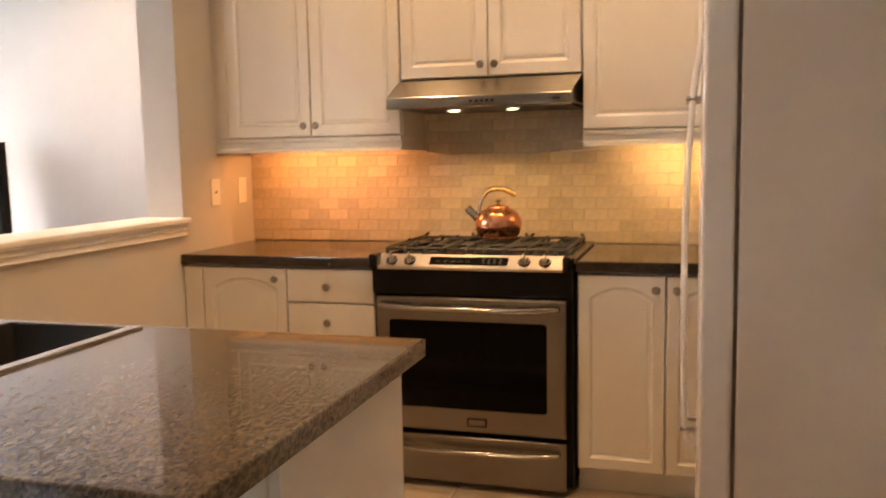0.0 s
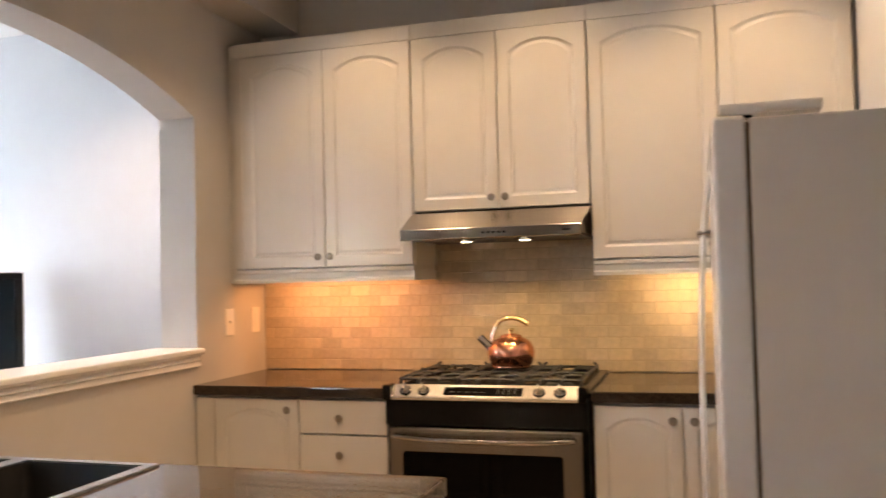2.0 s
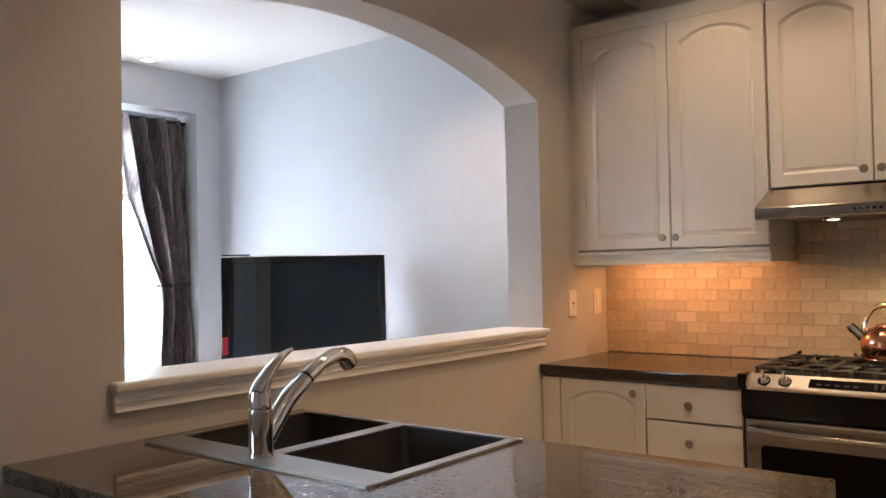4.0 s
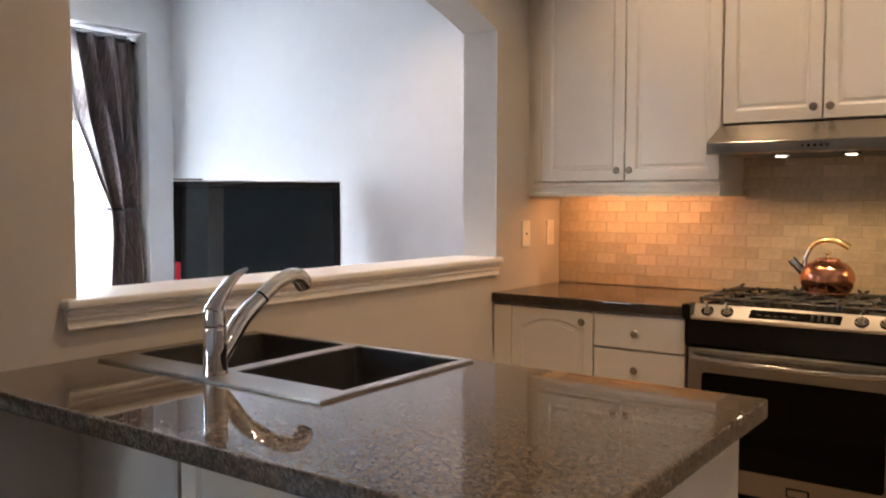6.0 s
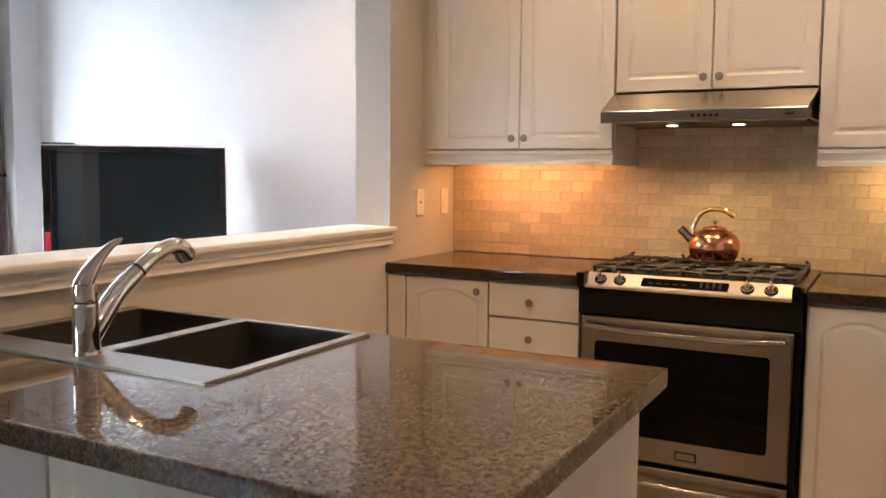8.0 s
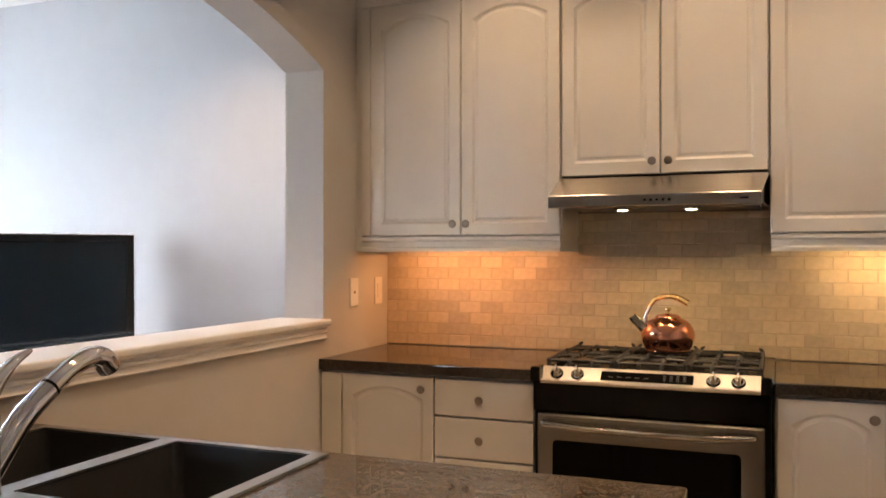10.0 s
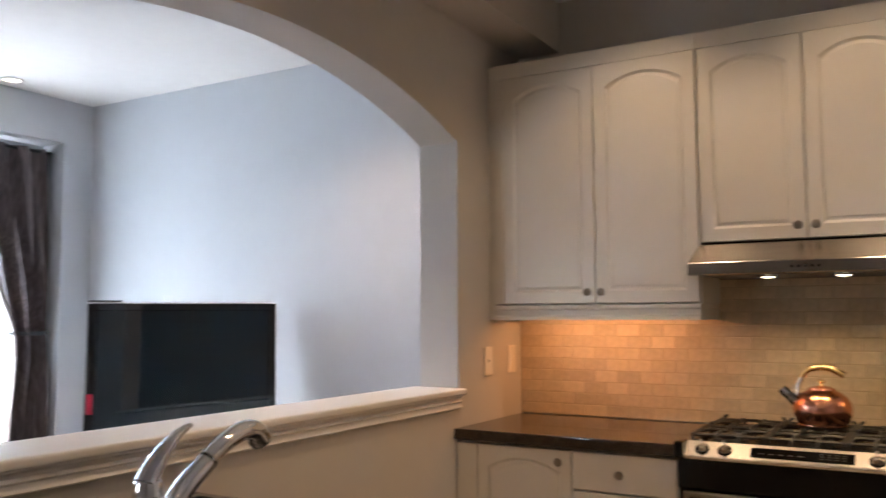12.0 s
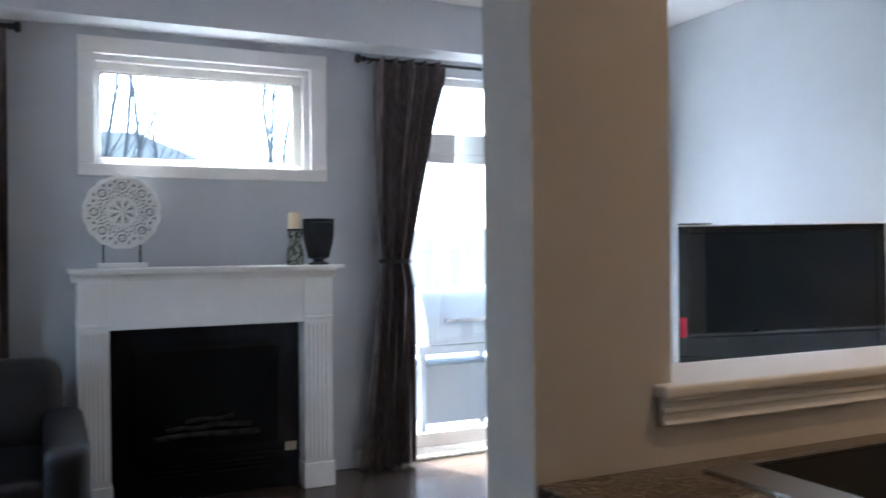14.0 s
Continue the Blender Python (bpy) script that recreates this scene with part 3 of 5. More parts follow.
# ---- range ----
def kitchen_range():
    r = thing("kitchen_range", (1.297, -0.35, 0), "slide-in stainless steel gas range with black cooktop", "range")
    x0, x1, c = 0.919, 1.675, 1.297
    part("body", box(x0 - 0.022, x1 + 0.022, -0.655, -0.02, 0.03, 0.905, 0.004), BLACK, r)
    for fx in (x0 + 0.04, x1 - 0.04):
        part("foot", box(fx - 0.02, fx + 0.02, -0.60, -0.56, 0, 0.03), BLACK, r)
    rim = bmesh.new()
    xa, xb = x0 - 0.030, x1 + 0.030
    for a, b, ya, yb in ((xa, xb, -0.655, -0.606), (xa, xb, -0.055, -0.03), (xa, x0 + 0.022, -0.6058, -0.0552), (x1 - 0.022, xb, -0.6058, -0.0552)):
        box(a, b, ya, yb, 0.9055, 0.927, 0.005, rim)
    part("cooktop", rim, STEEL, r, "stainless rim round the cooktop")
    part("burner_well", box(x0 + 0.0225, x1 - 0.0225, -0.6055, -0.0555, 0.9055, 0.913, 0.002), BLACK, r, "recessed black burner well")
    # sloped control panel
    prof = [(-0.640, 0.928), (-0.652, 0.934), (-0.704, 0.893), (-0.707, 0.886), (-0.704, 0.8795), (-0.6560, 0.8795)]
    cp = part("control_panel", prism(prof, "x", x0 + 0.012, x1 - 0.012), PANEL, r, "sloped stainless control panel", sharp=25)
    for s in (-1, 1):
        xa, xb = (x0 - 0.022, x0 + 0.0115) if s < 0 else (x1 - 0.0115, x1 + 0.022)
        part("end_cap", box(xa, xb, -0.722, -0.642, 0.878, 0.938, 0.012, segments=4), BLACK, r, "glossy black corner cap")
    slope = math.atan2(0.041, 0.052)

    def on_panel(x, s):
        """A pose on the sloped face, s from its upper edge."""
        return pose(x, -0.652 - s * math.cos(slope), 0.934 - s * math.sin(slope), math.degrees(slope), 0, 0)
    shift_d = shift(box(-0.155, 0.155, -0.019, 0.021, 0.0006, 0.003, 0.001), on_panel(c, 0.037))
    disp = part("display", shift_d, DISPLAY, cp, "black touch display")
    for i in range(4):
        for j in range(3):
            part("key_mark", shift(box(0.055 + i * 0.022, 0.065 + i * 0.022, -0.011 + j * 0.010, -0.0075 + j * 0.010, 0.0031, 0.0035), on_panel(c, 0.037)), PRINT, disp)
    for i in range(5):
        part("key_mark", shift(box(-0.13 + i * 0.03, -0.112 + i * 0.03, -0.006, -0.003, 0.0031, 0.0035), on_panel(c, 0.037)), PRINT, disp)
    prof = [(0.0, 0.0), (0.0185, 0.0), (0.0190, 0.004), (0.0155, 0.007), (0.0130, 0.017), (0.0110, 0.0195), (0.0, 0.020)]
    for kx in (-0.312, -0.238, 0.218, 0.297):
        k = part("control_knob", lathe(prof, on_panel(c + kx, 0.036), 24), HANDLE, cp, "stainless burner knob")
        part("skirt", lathe([(0.0195, 0.0004), (0.0235, 0.0004), (0.0225, 0.0035), (0.0195, 0.004)], on_panel(c + kx, 0.036), 24), BLACK, k, "black skirt ring")
        part("grip", shift(box(-0.0038, 0.0038, -0.012, 0.012, 0.018, 0.038, 0.003), on_panel(c + kx, 0.036)), CHROME, k, "upright polished grip")
    part("front_band", box(x0 - 0.021, x1 + 0.021, -0.680, -0.6555, 0.776, 0.878, 0.004), BLACK, r, "glossy black band under the controls")
    # oven door
    d = bmesh.new()
    rim = [(x0, 0.238), (x1, 0.238), (x1, 0.770), (x0, 0.770)]
    win = [(x0 + 0.055, 0.330), (x1 - 0.072, 0.330), (x1 - 0.072, 0.680), (x0 + 0.055, 0.680)]

    def rounded(p, rad, n=5):
        (xa, za), (xb, zb) = p[0], p[2]
        out = []
        for cx, cz, a0 in ((xa + rad, za + rad, 180), (xb - rad, za + rad, 270), (xb - rad, zb - rad, 0), (xa + rad, zb - rad, 90)):
            out += [(cx + rad * math.cos(radians(a0 + 90 * i / n)), cz + rad * math.sin(radians(a0 + 90 * i / n))) for i in range(n + 1)]
        return out
    rows = [[d.verts.new((x, y, z)) for x, z in pts] for pts, y in ((rounded(rim, 0.004), -0.656), (rounded(rim, 0.004), -0.696), (rounded([(x0 + 0.006, 0.244), 0, (x1 - 0.006, 0.764)], 0.006), -0.701), (rounded(win, 0.016), -0.701), (rounded(win, 0.016), -0.692))]
    quads(d, rows, True)
    d.faces.new(rows[0])
    door = part("oven_door", d, STEEL, r, "brushed stainless oven door", sharp=30)
    g = bmesh.new()
    rows = [[g.verts.new((x, y, z)) for x, z in rounded(win, 0.016)] for y in (-0.6915, -0.6955)]
    quads(g, rows, True)
    g.faces.new(rows[0]), g.faces.new(rows[1])
    part("oven_window", g, OVEN_GLASS, door, "dark oven window glass")
    badge = part("badge", box(1.288, 1.366, -0.7040, -0.7015, 0.264, 0.297, 0.002), BLACK, door, "small plain metal badge")
    part("badge_plate", box(1.293, 1.361, -0.7060, -0.7043, 0.268, 0.293, 0.002), STEEL, badge)

    def bar(z, bow, name, parent):
        pts = arc([(x0 + 0.022, -0.700, z), (x0 + 0.04, -0.728, z + 0.002), (c - 0.2, -0.742, z - bow * 0.7), (c, -0.745, z - bow), (c + 0.2, -0.742, z - bow * 0.7), (x1 - 0.05, -0.728, z + 0.002), (x1 - 0.032, -0.700, z)], 5)
        part(name, tube(pts, 0.0105, 16), HANDLE, parent, "curved polished steel bar handle")
    bar(0.738, 0.006, "door_handle", door)
    dr = part("storage_drawer", box(x0, x1, -0.698, -0.6555, 0.028, 0.218, 0.006, segments=3), STEEL, r, "stainless storage drawer")
    bar(0.175, 0.006, "drawer_handle", dr)
    # burners and grates
    for bx, by, rad in ((-0.26, -0.20, 0.035), (-0.26, -0.46, 0.045), (0.0, -0.33, 0.052), (0.26, -0.20, 0.042), (0.26, -0.46, 0.036)):
        b = part("burner", lathe([(0, 0.9132), (rad + 0.016, 0.9132), (rad + 0.014, 0.922), (rad, 0.926), (rad, 0.934), (rad - 0.006, 0.939), (0, 0.940)], Matrix.Translation((c + bx, by, 0)), 20), IRON, r, "black burner cap")
    for gx in (-0.248, 0.0, 0.248):
        bm = bmesh.new()
        xc, zt = c + gx, 0.9482
        for x in (-0.116, -0.040, 0.040, 0.116):
            runs = [(-0.594, -0.060)] if abs(x) > 0.1 else [(-0.594, -0.505), (-0.405, -0.255), (-0.155, -0.060)]
            for ya, yb in runs:
                pts = [(xc + x, ya, zt - (0.034 if ya < -0.59 else 0.0)), (xc + x, ya + 0.006, zt - (0.008 if ya < -0.59 else 0.0)), (xc + x, ya + 0.020, zt), (xc + x, (ya + yb) / 2, zt + 0.001), (xc + x, yb - 0.020, zt), (xc + x, yb - 0.006, zt - (0.008 if yb > -0.07 else 0.0)), (xc + x, yb, zt - (0.034 if yb > -0.07 else 0.0))]
                tube(arc(pts, 3), 0.0077, 6, bm)
        for y in (-0.570, -0.330, -0.086):
            tube([(xc - 0.121, y, zt - 0.004), (xc, y, zt - 0.002), (xc + 0.121, y, zt - 0.004)], 0.0066, 6, bm)
        for cy in (-0.455, -0.205):
            for s in (-1, 1):
                tube(arc([(xc + s * 0.118, cy, zt - 0.004), (xc + s * 0.085, cy, zt + 0.0015), (xc + s * 0.034, cy, zt)], 3), 0.0074, 6, bm)
        for x in (-0.116, 0.116):
            for y, lean in ((-0.086, 0.018), (-0.330, 0.0)):
                tube(arc([(xc + x, y, zt), (xc + x * 0.97, y + lean * 0.4, zt + 0.008), (xc + x * 0.90, y + lean, zt + 0.013)], 3), [0.0074, 0.0073, 0.0072, 0.0070, 0.0066, 0.006, 0.005], 6, bm)
        part("grate", bm, IRON, r, "black cast iron grate", sharp=60)
    return r


kitchen_range()


def hood():
    h = thing("range_hood", (1.30, -0.25, 1.50), "brushed stainless steel under-cabinet range hood", "range hood")
    x0, x1 = 0.918, 1.688
    yf = -0.478
    prof = [(-0.010, 1.631), (-0.360, 1.631), (yf + 0.004, 1.558), (yf, 1.553), (yf, 1.514), (yf + 0.012, 1.510), (yf + 0.014, 1.520), (-0.03, 1.520), (-0.010, 1.51)]
    bm = bmesh.new()
    rows = []
    for x, s in ((x0 - 0.016, 0), (x1 + 0.004, 0)):
        rows.append([bm.verts.new((x + ((0.016 if x < 1.2 else -0.003) if z > 1.6 else (0 if x < 1.2 or y > -0.40 else -0.028)), y, z)) for y, z in prof])
    quads(bm, rows, True)
    bm.faces.new(rows[0]), bm.faces.new(rows[1])
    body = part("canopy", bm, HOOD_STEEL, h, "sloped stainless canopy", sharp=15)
    # Black strip put in for the narrow shadow between canopy and cabinet.
    part("gap_shade", box(x0 + 0.004, x1 - 0.004, -0.335, -0.012, 1.6312, 1.6402), BLACK, h, "black strip standing in for the shaded gap above the canopy")
    part("baffle", box(x0 + 0.03, x1 - 0.03, -0.43, -0.06, 1.509, 1.5195, 0.002), mat("dark filter mesh", (0.12, 0.12, 0.12), 0.5, 0.8, grain=0.2, scale=200), h)
    for hx in (1.17, 1.42):
        l = part("lamp_ring", lathe([(0.018, 1.508), (0.034, 1.508), (0.034, 1.503), (0.018, 1.500)], Matrix.Translation((hx, -0.40, 0)), 24), STEEL, h)
        part("lamp_lens", lathe([(0, 1.5075), (0.0275, 1.5065), (0.020, 1.499), (0, 1.4975)], Matrix.Translation((hx, -0.40, 0)), 24), BULB, l, "lit halogen lens")
    for i in range(5):
        part("button", box(1.258 + i * 0.022, 1.267 + i * 0.022, yf - 0.004, yf + 0.001, 1.530, 1.538, 0.002), BLACK, body, "small dark push button")
    part("rating_plate", box(1.590, 1.622, yf - 0.0015, yf + 0.001, 1.531, 1.536), DISPLAY, body)
    return h


hood()


def kettle():
    k = thing("kettle", (1.318, -0.250, 0.957), "polished copper whistling kettle on the cooktop", "kettle")
    p = Matrix.Translation((1.318, -0.250, 0.9575))
    prof = [(0, 0.0), (0.078, 0.0), (0.084, 0.004), (0.083, 0.010), (0.090, 0.020), (0.099, 0.045), (0.101, 0.068), (0.096, 0.090), (0.084, 0.110), (0.066, 0.124), (0.050, 0.130), (0.047, 0.134), (0.047, 0.136)]
    part("body", lathe([(r, z) for r, z in prof], p, 40), COPPER, k)
    lid = part("lid", lathe([(0, 0.1355), (0.045, 0.1355), (0.044, 0.140), (0.030, 0.145), (0.010, 0.148), (0, 0.148)], p, 32), COPPER, k)
    part("lid_knob", lathe([(0, 0.147), (0.006, 0.147), (0.006, 0.156), (0.013, 0.161), (0.012, 0.168), (0, 0.171)], p, 20), BRASS, lid, "small gold lid knob")
    part("base_band", lathe([(0.080, -0.0005), (0.087, 0.001), (0.088, 0.006), (0.083, 0.009)], p, 40), STEEL, k)
    sp = [(1.318 - 0.078, -0.255, 0.9575 + 0.080), (1.318 - 0.100, -0.257, 0.9575 + 0.098), (1.318 - 0.122, -0.260, 0.9575 + 0.122)]
    s = part("spout", tube(arc(sp, 4), [0.021 - 0.0006 * i for i in range(9)], 16), CHROME, k, "short chrome spout")
    part("whistle_cap", tube([(1.201, -0.260, 1.0725), (1.184, -0.262, 1.0925)], [0.020, 0.017], 16), CHROME, s, "chrome whistle cap")
    h = [(1.318 - 0.086, -0.253, 0.9575 + 0.100), (1.318 - 0.082, -0.252, 0.9575 + 0.140), (1.318 - 0.066, -0.251, 0.9575 + 0.178)]
    part("handle_bracket", tube(arc(h, 5), 0.0085, 12), CHROME, k, "chrome handle bracket")
    g = [(1.318 - 0.068, -0.251, 0.9575 + 0.176), (1.318 - 0.045, -0.251, 0.9575 + 0.203), (1.318 - 0.005, -0.251, 0.9575 + 0.214), (1.318 + 0.035, -0.251, 0.9575 + 0.210), (1.318 + 0.078, -0.251, 0.9575 + 0.188)]
    part("grip", tube(arc(g, 5), [0.009 + 0.0002 * i for i in range(21)], 12), BRASS, k, "gold curved grip")
    return k


kettle()


# ---- wall plates ----
def plate(y, kind):
    w = 0.072
    p = thing("switch_plate" if kind else "socket_plate", (0, y, 1.105), "white plastic rocker switch plate on the wall" if kind else "white plastic jack plate on the wall", "switch plate")
    body = part("plate", box(0.0005, 0.007, y - w / 2, y + w / 2, 1.108, 1.231, 0.003), PLATE, p)
    if kind:
        part("rocker", box(0.0065, 0.0105, y - 0.017, y + 0.017, 1.137, 1.203, 0.002), PLATE, body)
    else:
        part("jack", lathe([(0, 0.007), (0.006, 0.007), (0.006, 0.0085), (0, 0.009)], pose(0, y, 1.17, 0, 90, 0), 14), SLOT, body, "small dark jack")
    for z in (1.122, 1.217):
        part("screw", lathe([(0, 0.0068), (0.003, 0.0068), (0.003, 0.0078), (0, 0.008)], pose(0, y, z, 0, 90, 0), 10), PLATE, body)
    return p


plate(-0.352, 0)
plate(-0.112, 1)


# ---- peninsula with sink ----
def peninsula():
    c = thing("peninsula_cabinet", (0.75, -2.35, 0), "white panelled peninsula cabinet under the granite top", "cabinet")
    part("body", box(0.002, 1.490, -2.606, -2.094, 0.10, 0.700), CAB, c)
    part("top_rail", box(0.002, 1.490, -2.606, -2.590, 0.7005, 0.873), CAB, c)
    part("toe_kick", box(0.002, 1.47, -2.57, -2.12, 0.0, 0.0995), CAB, c)
    part("end_panel", box(1.4905, 1.512, -2.640, -2.068, 0.0, 0.873, 0.003), CAB, c, "plain white end panel")
    part("knee_wall", box(0.002, 0.405, -2.636, -2.6155, 0.0, 0.873), PAINT, c, "painted knee wall section")
    for a, b in ((0.412, 0.945), (0.951, 1.486)):
        part("back_panel", shift(door_front(b - a, 0.752, stile=0.055, arch=0.0), Matrix.Translation((a, -2.6155, 0.11))), CAB, c, "framed white back panel")
    for a, b in ((0.01, 0.49), (0.495, 0.975), (0.98, 1.485)):
        d = part("door", shift(door_front(b - a, 0.752), pose(b, -2.0845, 0.11, 0, 0, 180)), CAB, c)
        part("knob", lathe(KNOB, pose(b - 0.05, -2.065, 0.82, -90), 16), NICKEL, d)
    return c


peninsula()
SX0, SX1, SY0, SY1 = 0.068, 0.850, -2.626, -2.066


def granite_top():
    """The peninsula's granite with the cut-out for the sink."""
    bm = bmesh.new()
    xs, ys = [0.001, SX0 + 0.012, SX1 - 0.012, 1.561], [-2.943, SY0 + 0.03, SY1 - 0.012, -2.038]
    e = 0.006
    for x in range(3):
        for y in range(3):
            if (x, y) != (1, 1):
                box(xs[x], xs[x + 1], ys[y], ys[y + 1], 0.874, 0.915, bm=bm)
    bmesh.ops.remove_doubles(bm, verts=bm.verts, dist=1e-5)
    seen, dead = {}, []
    for f in bm.faces:
        key = tuple(round(v, 4) for v in f.calc_center_median())
        if key in seen:
            dead += [f, seen[key]]
        seen[key] = f
    bmesh.ops.delete(bm, geom=list(set(dead)), context="FACES")
    rim = [ed for ed in bm.edges if len(ed.link_faces) == 2 and ed.link_faces[0].normal.dot(ed.link_faces[1].normal) < 0.5]
    bmesh.ops.bevel(bm, geom=rim, offset=e, segments=3, affect="EDGES", profile=0.6)
    return bm


solid("peninsula_countertop", granite_top(), GRANITE, "polished speckled brown granite peninsula top", "countertop", sharp=12)


def sink():
    s = thing("sink", (0.46, -2.33, 0.915), "steel rimmed double bowl sink with dark bowls", "sink")
    bowls = [(SX0 + 0.024, 0.430, -2.520, -2.095), (0.480, 0.815, -2.520, -2.095)]
    bm = bmesh.new()
    xs = [SX0, bowls[0][0], bowls[0][1], bowls[1][0], bowls[1][1], SX1]
    ys = [SY0, -2.520, -2.095, SY1]
    for i in range(5):
        for j in range(3):
            if j == 1 and i in (1, 3):
                continue
            box(xs[i], xs[i + 1], ys[j], ys[j + 1], 0.9153, 0.9215, bm=bm)
    bmesh.ops.remove_doubles(bm, verts=bm.verts, dist=1e-5)
    seen, dead = {}, []
    for f in bm.faces:
        key = tuple(round(v, 4) for v in f.calc_center_median())
        if key in seen:
            dead += [f, seen[key]]
        seen[key] = f
    bmesh.ops.delete(bm, geom=list(set(dead)), context="FACES")
    rim = [ed for ed in bm.edges if len(ed.link_faces) == 2 and ed.link_faces[0].normal.dot(ed.link_faces[1].normal) < 0.5]
    bmesh.ops.bevel(bm, geom=rim, offset=0.0025, segments=2, affect="EDGES")
    part("rim", bm, STEEL_V, s, "satin steel rim and divider")
    for a, b, y0, y1 in bowls:
        bm = bmesh.new()
        rows = []
        for g, z in ((-0.001, 0.921), (-0.001, 0.90), (0.004, 0.76), (0.012, 0.735), (0.035, 0.722)):
            rad = 0.018
            ring = []
            for cx, cy, a0 in ((a + g + rad, y0 + g + rad, 180), (b - g - rad, y0 + g + rad, 270), (b - g - rad, y1 - g - rad, 0), (a + g + rad, y1 - g - rad, 90)):
                ring += [bm.verts.new((cx + rad * math.cos(radians(a0 + 22.5 * i)), cy + rad * math.sin(radians(a0 + 22.5 * i)), z)) for i in range(5)]
            rows.append(ring)
        quads(bm, rows, True)
        bm.faces.new(rows[-1])
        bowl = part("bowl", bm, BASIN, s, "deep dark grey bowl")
        part("drain", lathe([(0, 0.7235), (0.030, 0.7235), (0.042, 0.7245), (0.045, 0.7225)], Matrix.Translation(((a + b) / 2, (y0 + y1) / 2, 0)), 24), CHROME, bowl)
    return s


sink()


def faucet():
    x, y = 0.462, -2.570
    f = thing("faucet", (x, y, 0.9215), "tall chrome single-lever pull-out faucet", "faucet")
    p = Matrix.Translation((x, y, 0))
    body = part("body", lathe([(0, 0.9218), (0.0300, 0.9218), (0.0300, 0.927), (0.0285, 0.931), (0.0280, 0.96), (0.0272, 1.025), (0.0267, 1.030), (0.0258, 1.031), (0.0258, 1.034), (0.0266, 1.036), (0.0268, 1.060), (0.0245, 1.070), (0.016, 1.077), (0, 1.078)], p, 36), CHROME, f)
    lev = arc([(x, y - 0.006, 1.068), (x, y + 0.010, 1.092), (x, y + 0.034, 1.120), (x, y + 0.066, 1.146), (x, y + 0.098, 1.160)], 5)
    part("lever", tube(lev, [0.024, 0.0238, 0.0235, 0.023, 0.0225, 0.022, 0.021, 0.020, 0.019, 0.018, 0.017, 0.016, 0.015, 0.014, 0.013, 0.012, 0.011, 0.010, 0.009, 0.0075, 0.005], 18, flat=0.72), CHROME, f, "curved chrome lever")
    low = arc([(x, y + 0.012, 0.960), (x, y + 0.042, 0.995), (x, y + 0.085, 1.045), (x, y + 0.140, 1.085)], 6)
    part("spout", tube(low, [0.020 + 0.0002 * i for i in range(19)][::-1], 20), CHROME, f)
    part("spout_joint", tube([(x, y + 0.1385, 1.0842), (x, y + 0.1430, 1.0873)], 0.0205, 20), BLACK, f, "dark joint ring")
    head = arc([(x, y + 0.143, 1.0875), (x, y + 0.190, 1.116), (x, y + 0.235, 1.131), (x, y + 0.268, 1.127), (x, y + 0.290, 1.106)], 5)
    hd = part("spray_head", tube(head, [0.0195, 0.0195, 0.0195, 0.0195, 0.0195, 0.0195, 0.0197, 0.020, 0.0203, 0.0206, 0.021, 0.0213, 0.0216, 0.022, 0.0224, 0.0228, 0.0232, 0.0236, 0.0238, 0.0238, 0.0235], 20), CHROME, f)
    part("nozzle", tube([(x, y + 0.2895, 1.1065), (x, y + 0.294, 1.1005)], [0.0185, 0.0175], 18), BLACK, hd, "dark spray nozzle")
    return f


faucet()


# ---- fridge ----
def fridge():
    f = thing("fridge", (2.6, -1.35, 0), "white side-by-side fridge with textured side", "fridge")
    y0, y1, xf, xs = -1.80, -0.90, 2.143, 2.218
    part("body", box(xs + 0.007, 3.02, y0, y1, 0.03, 1.698, 0.005), APPL, f)
    part("gasket", box(xs - 0.001, xs + 0.0075, y0 + 0.010, y1 - 0.008, 0.06, 1.69), RUBBER, f, "dark door gasket gap")
    part("kick_grille", box(xs, xs + 0.05, y0 + 0.02, y1 - 0.02, 0.0, 0.06), RUBBER, f)
    for foot_y in (y0 + 0.06, y1 - 0.06):
        part("foot", box(2.9, 2.95, foot_y - 0.02, foot_y + 0.02, 0, 0.03), BLACK, f)
    mid = -1.36
    for a, b, hy in ((y0, mid - 0.003, mid - 0.045), (mid + 0.003, y1, mid + 0.045)):
        d = part("door", box(xf, xs - 0.0015, a, b, 0.062, 1.706, 0.012, segments=4), APPL_DOOR, f, "white enamel door")
        pts = arc([(xf + 0.004, hy, 1.625), (xf - 0.010, hy, 1.56), (xf - 0.024, hy, 1.44), (xf - 0.036, hy, 1.20), (xf - 0.040, hy, 0.98), (xf - 0.039, hy, 0.78), (xf - 0.034, hy, 0.56), (xf - 0.012, hy, 0.50), (xf + 0.004, hy, 0.46)], 5)
        part("handle", tube(pts, 0.0085, 12), APPL_DOOR, d, "bowed white handle")
        for z, dx in ((1.455, 0.030), (0.545, 0.036)):
            part("handle_mount", tube([(xf + 0.002, hy, z), (xf - dx - 0.010, hy, z)], 0.009, 10), CHROME, d, "chrome handle mount")
    part("hinge_cover", box(2.160, 2.385, y0 + 0.03, y0 + 0.12, 1.712, 1.738, 0.008, segments=3), APPL_DOOR, f, "white top hinge cover")
    part("hinge_pin", box(2.170, 2.235, y0 + 0.05, y0 + 0.09, 1.7055, 1.7125), BLACK, f)
    part("top_cap", box(2.55, 3.0, y0 + 0.05, y0 + 0.30, 1.6985, 1.716, 0.007), APPL_DOOR, f)
    return f


fridge()


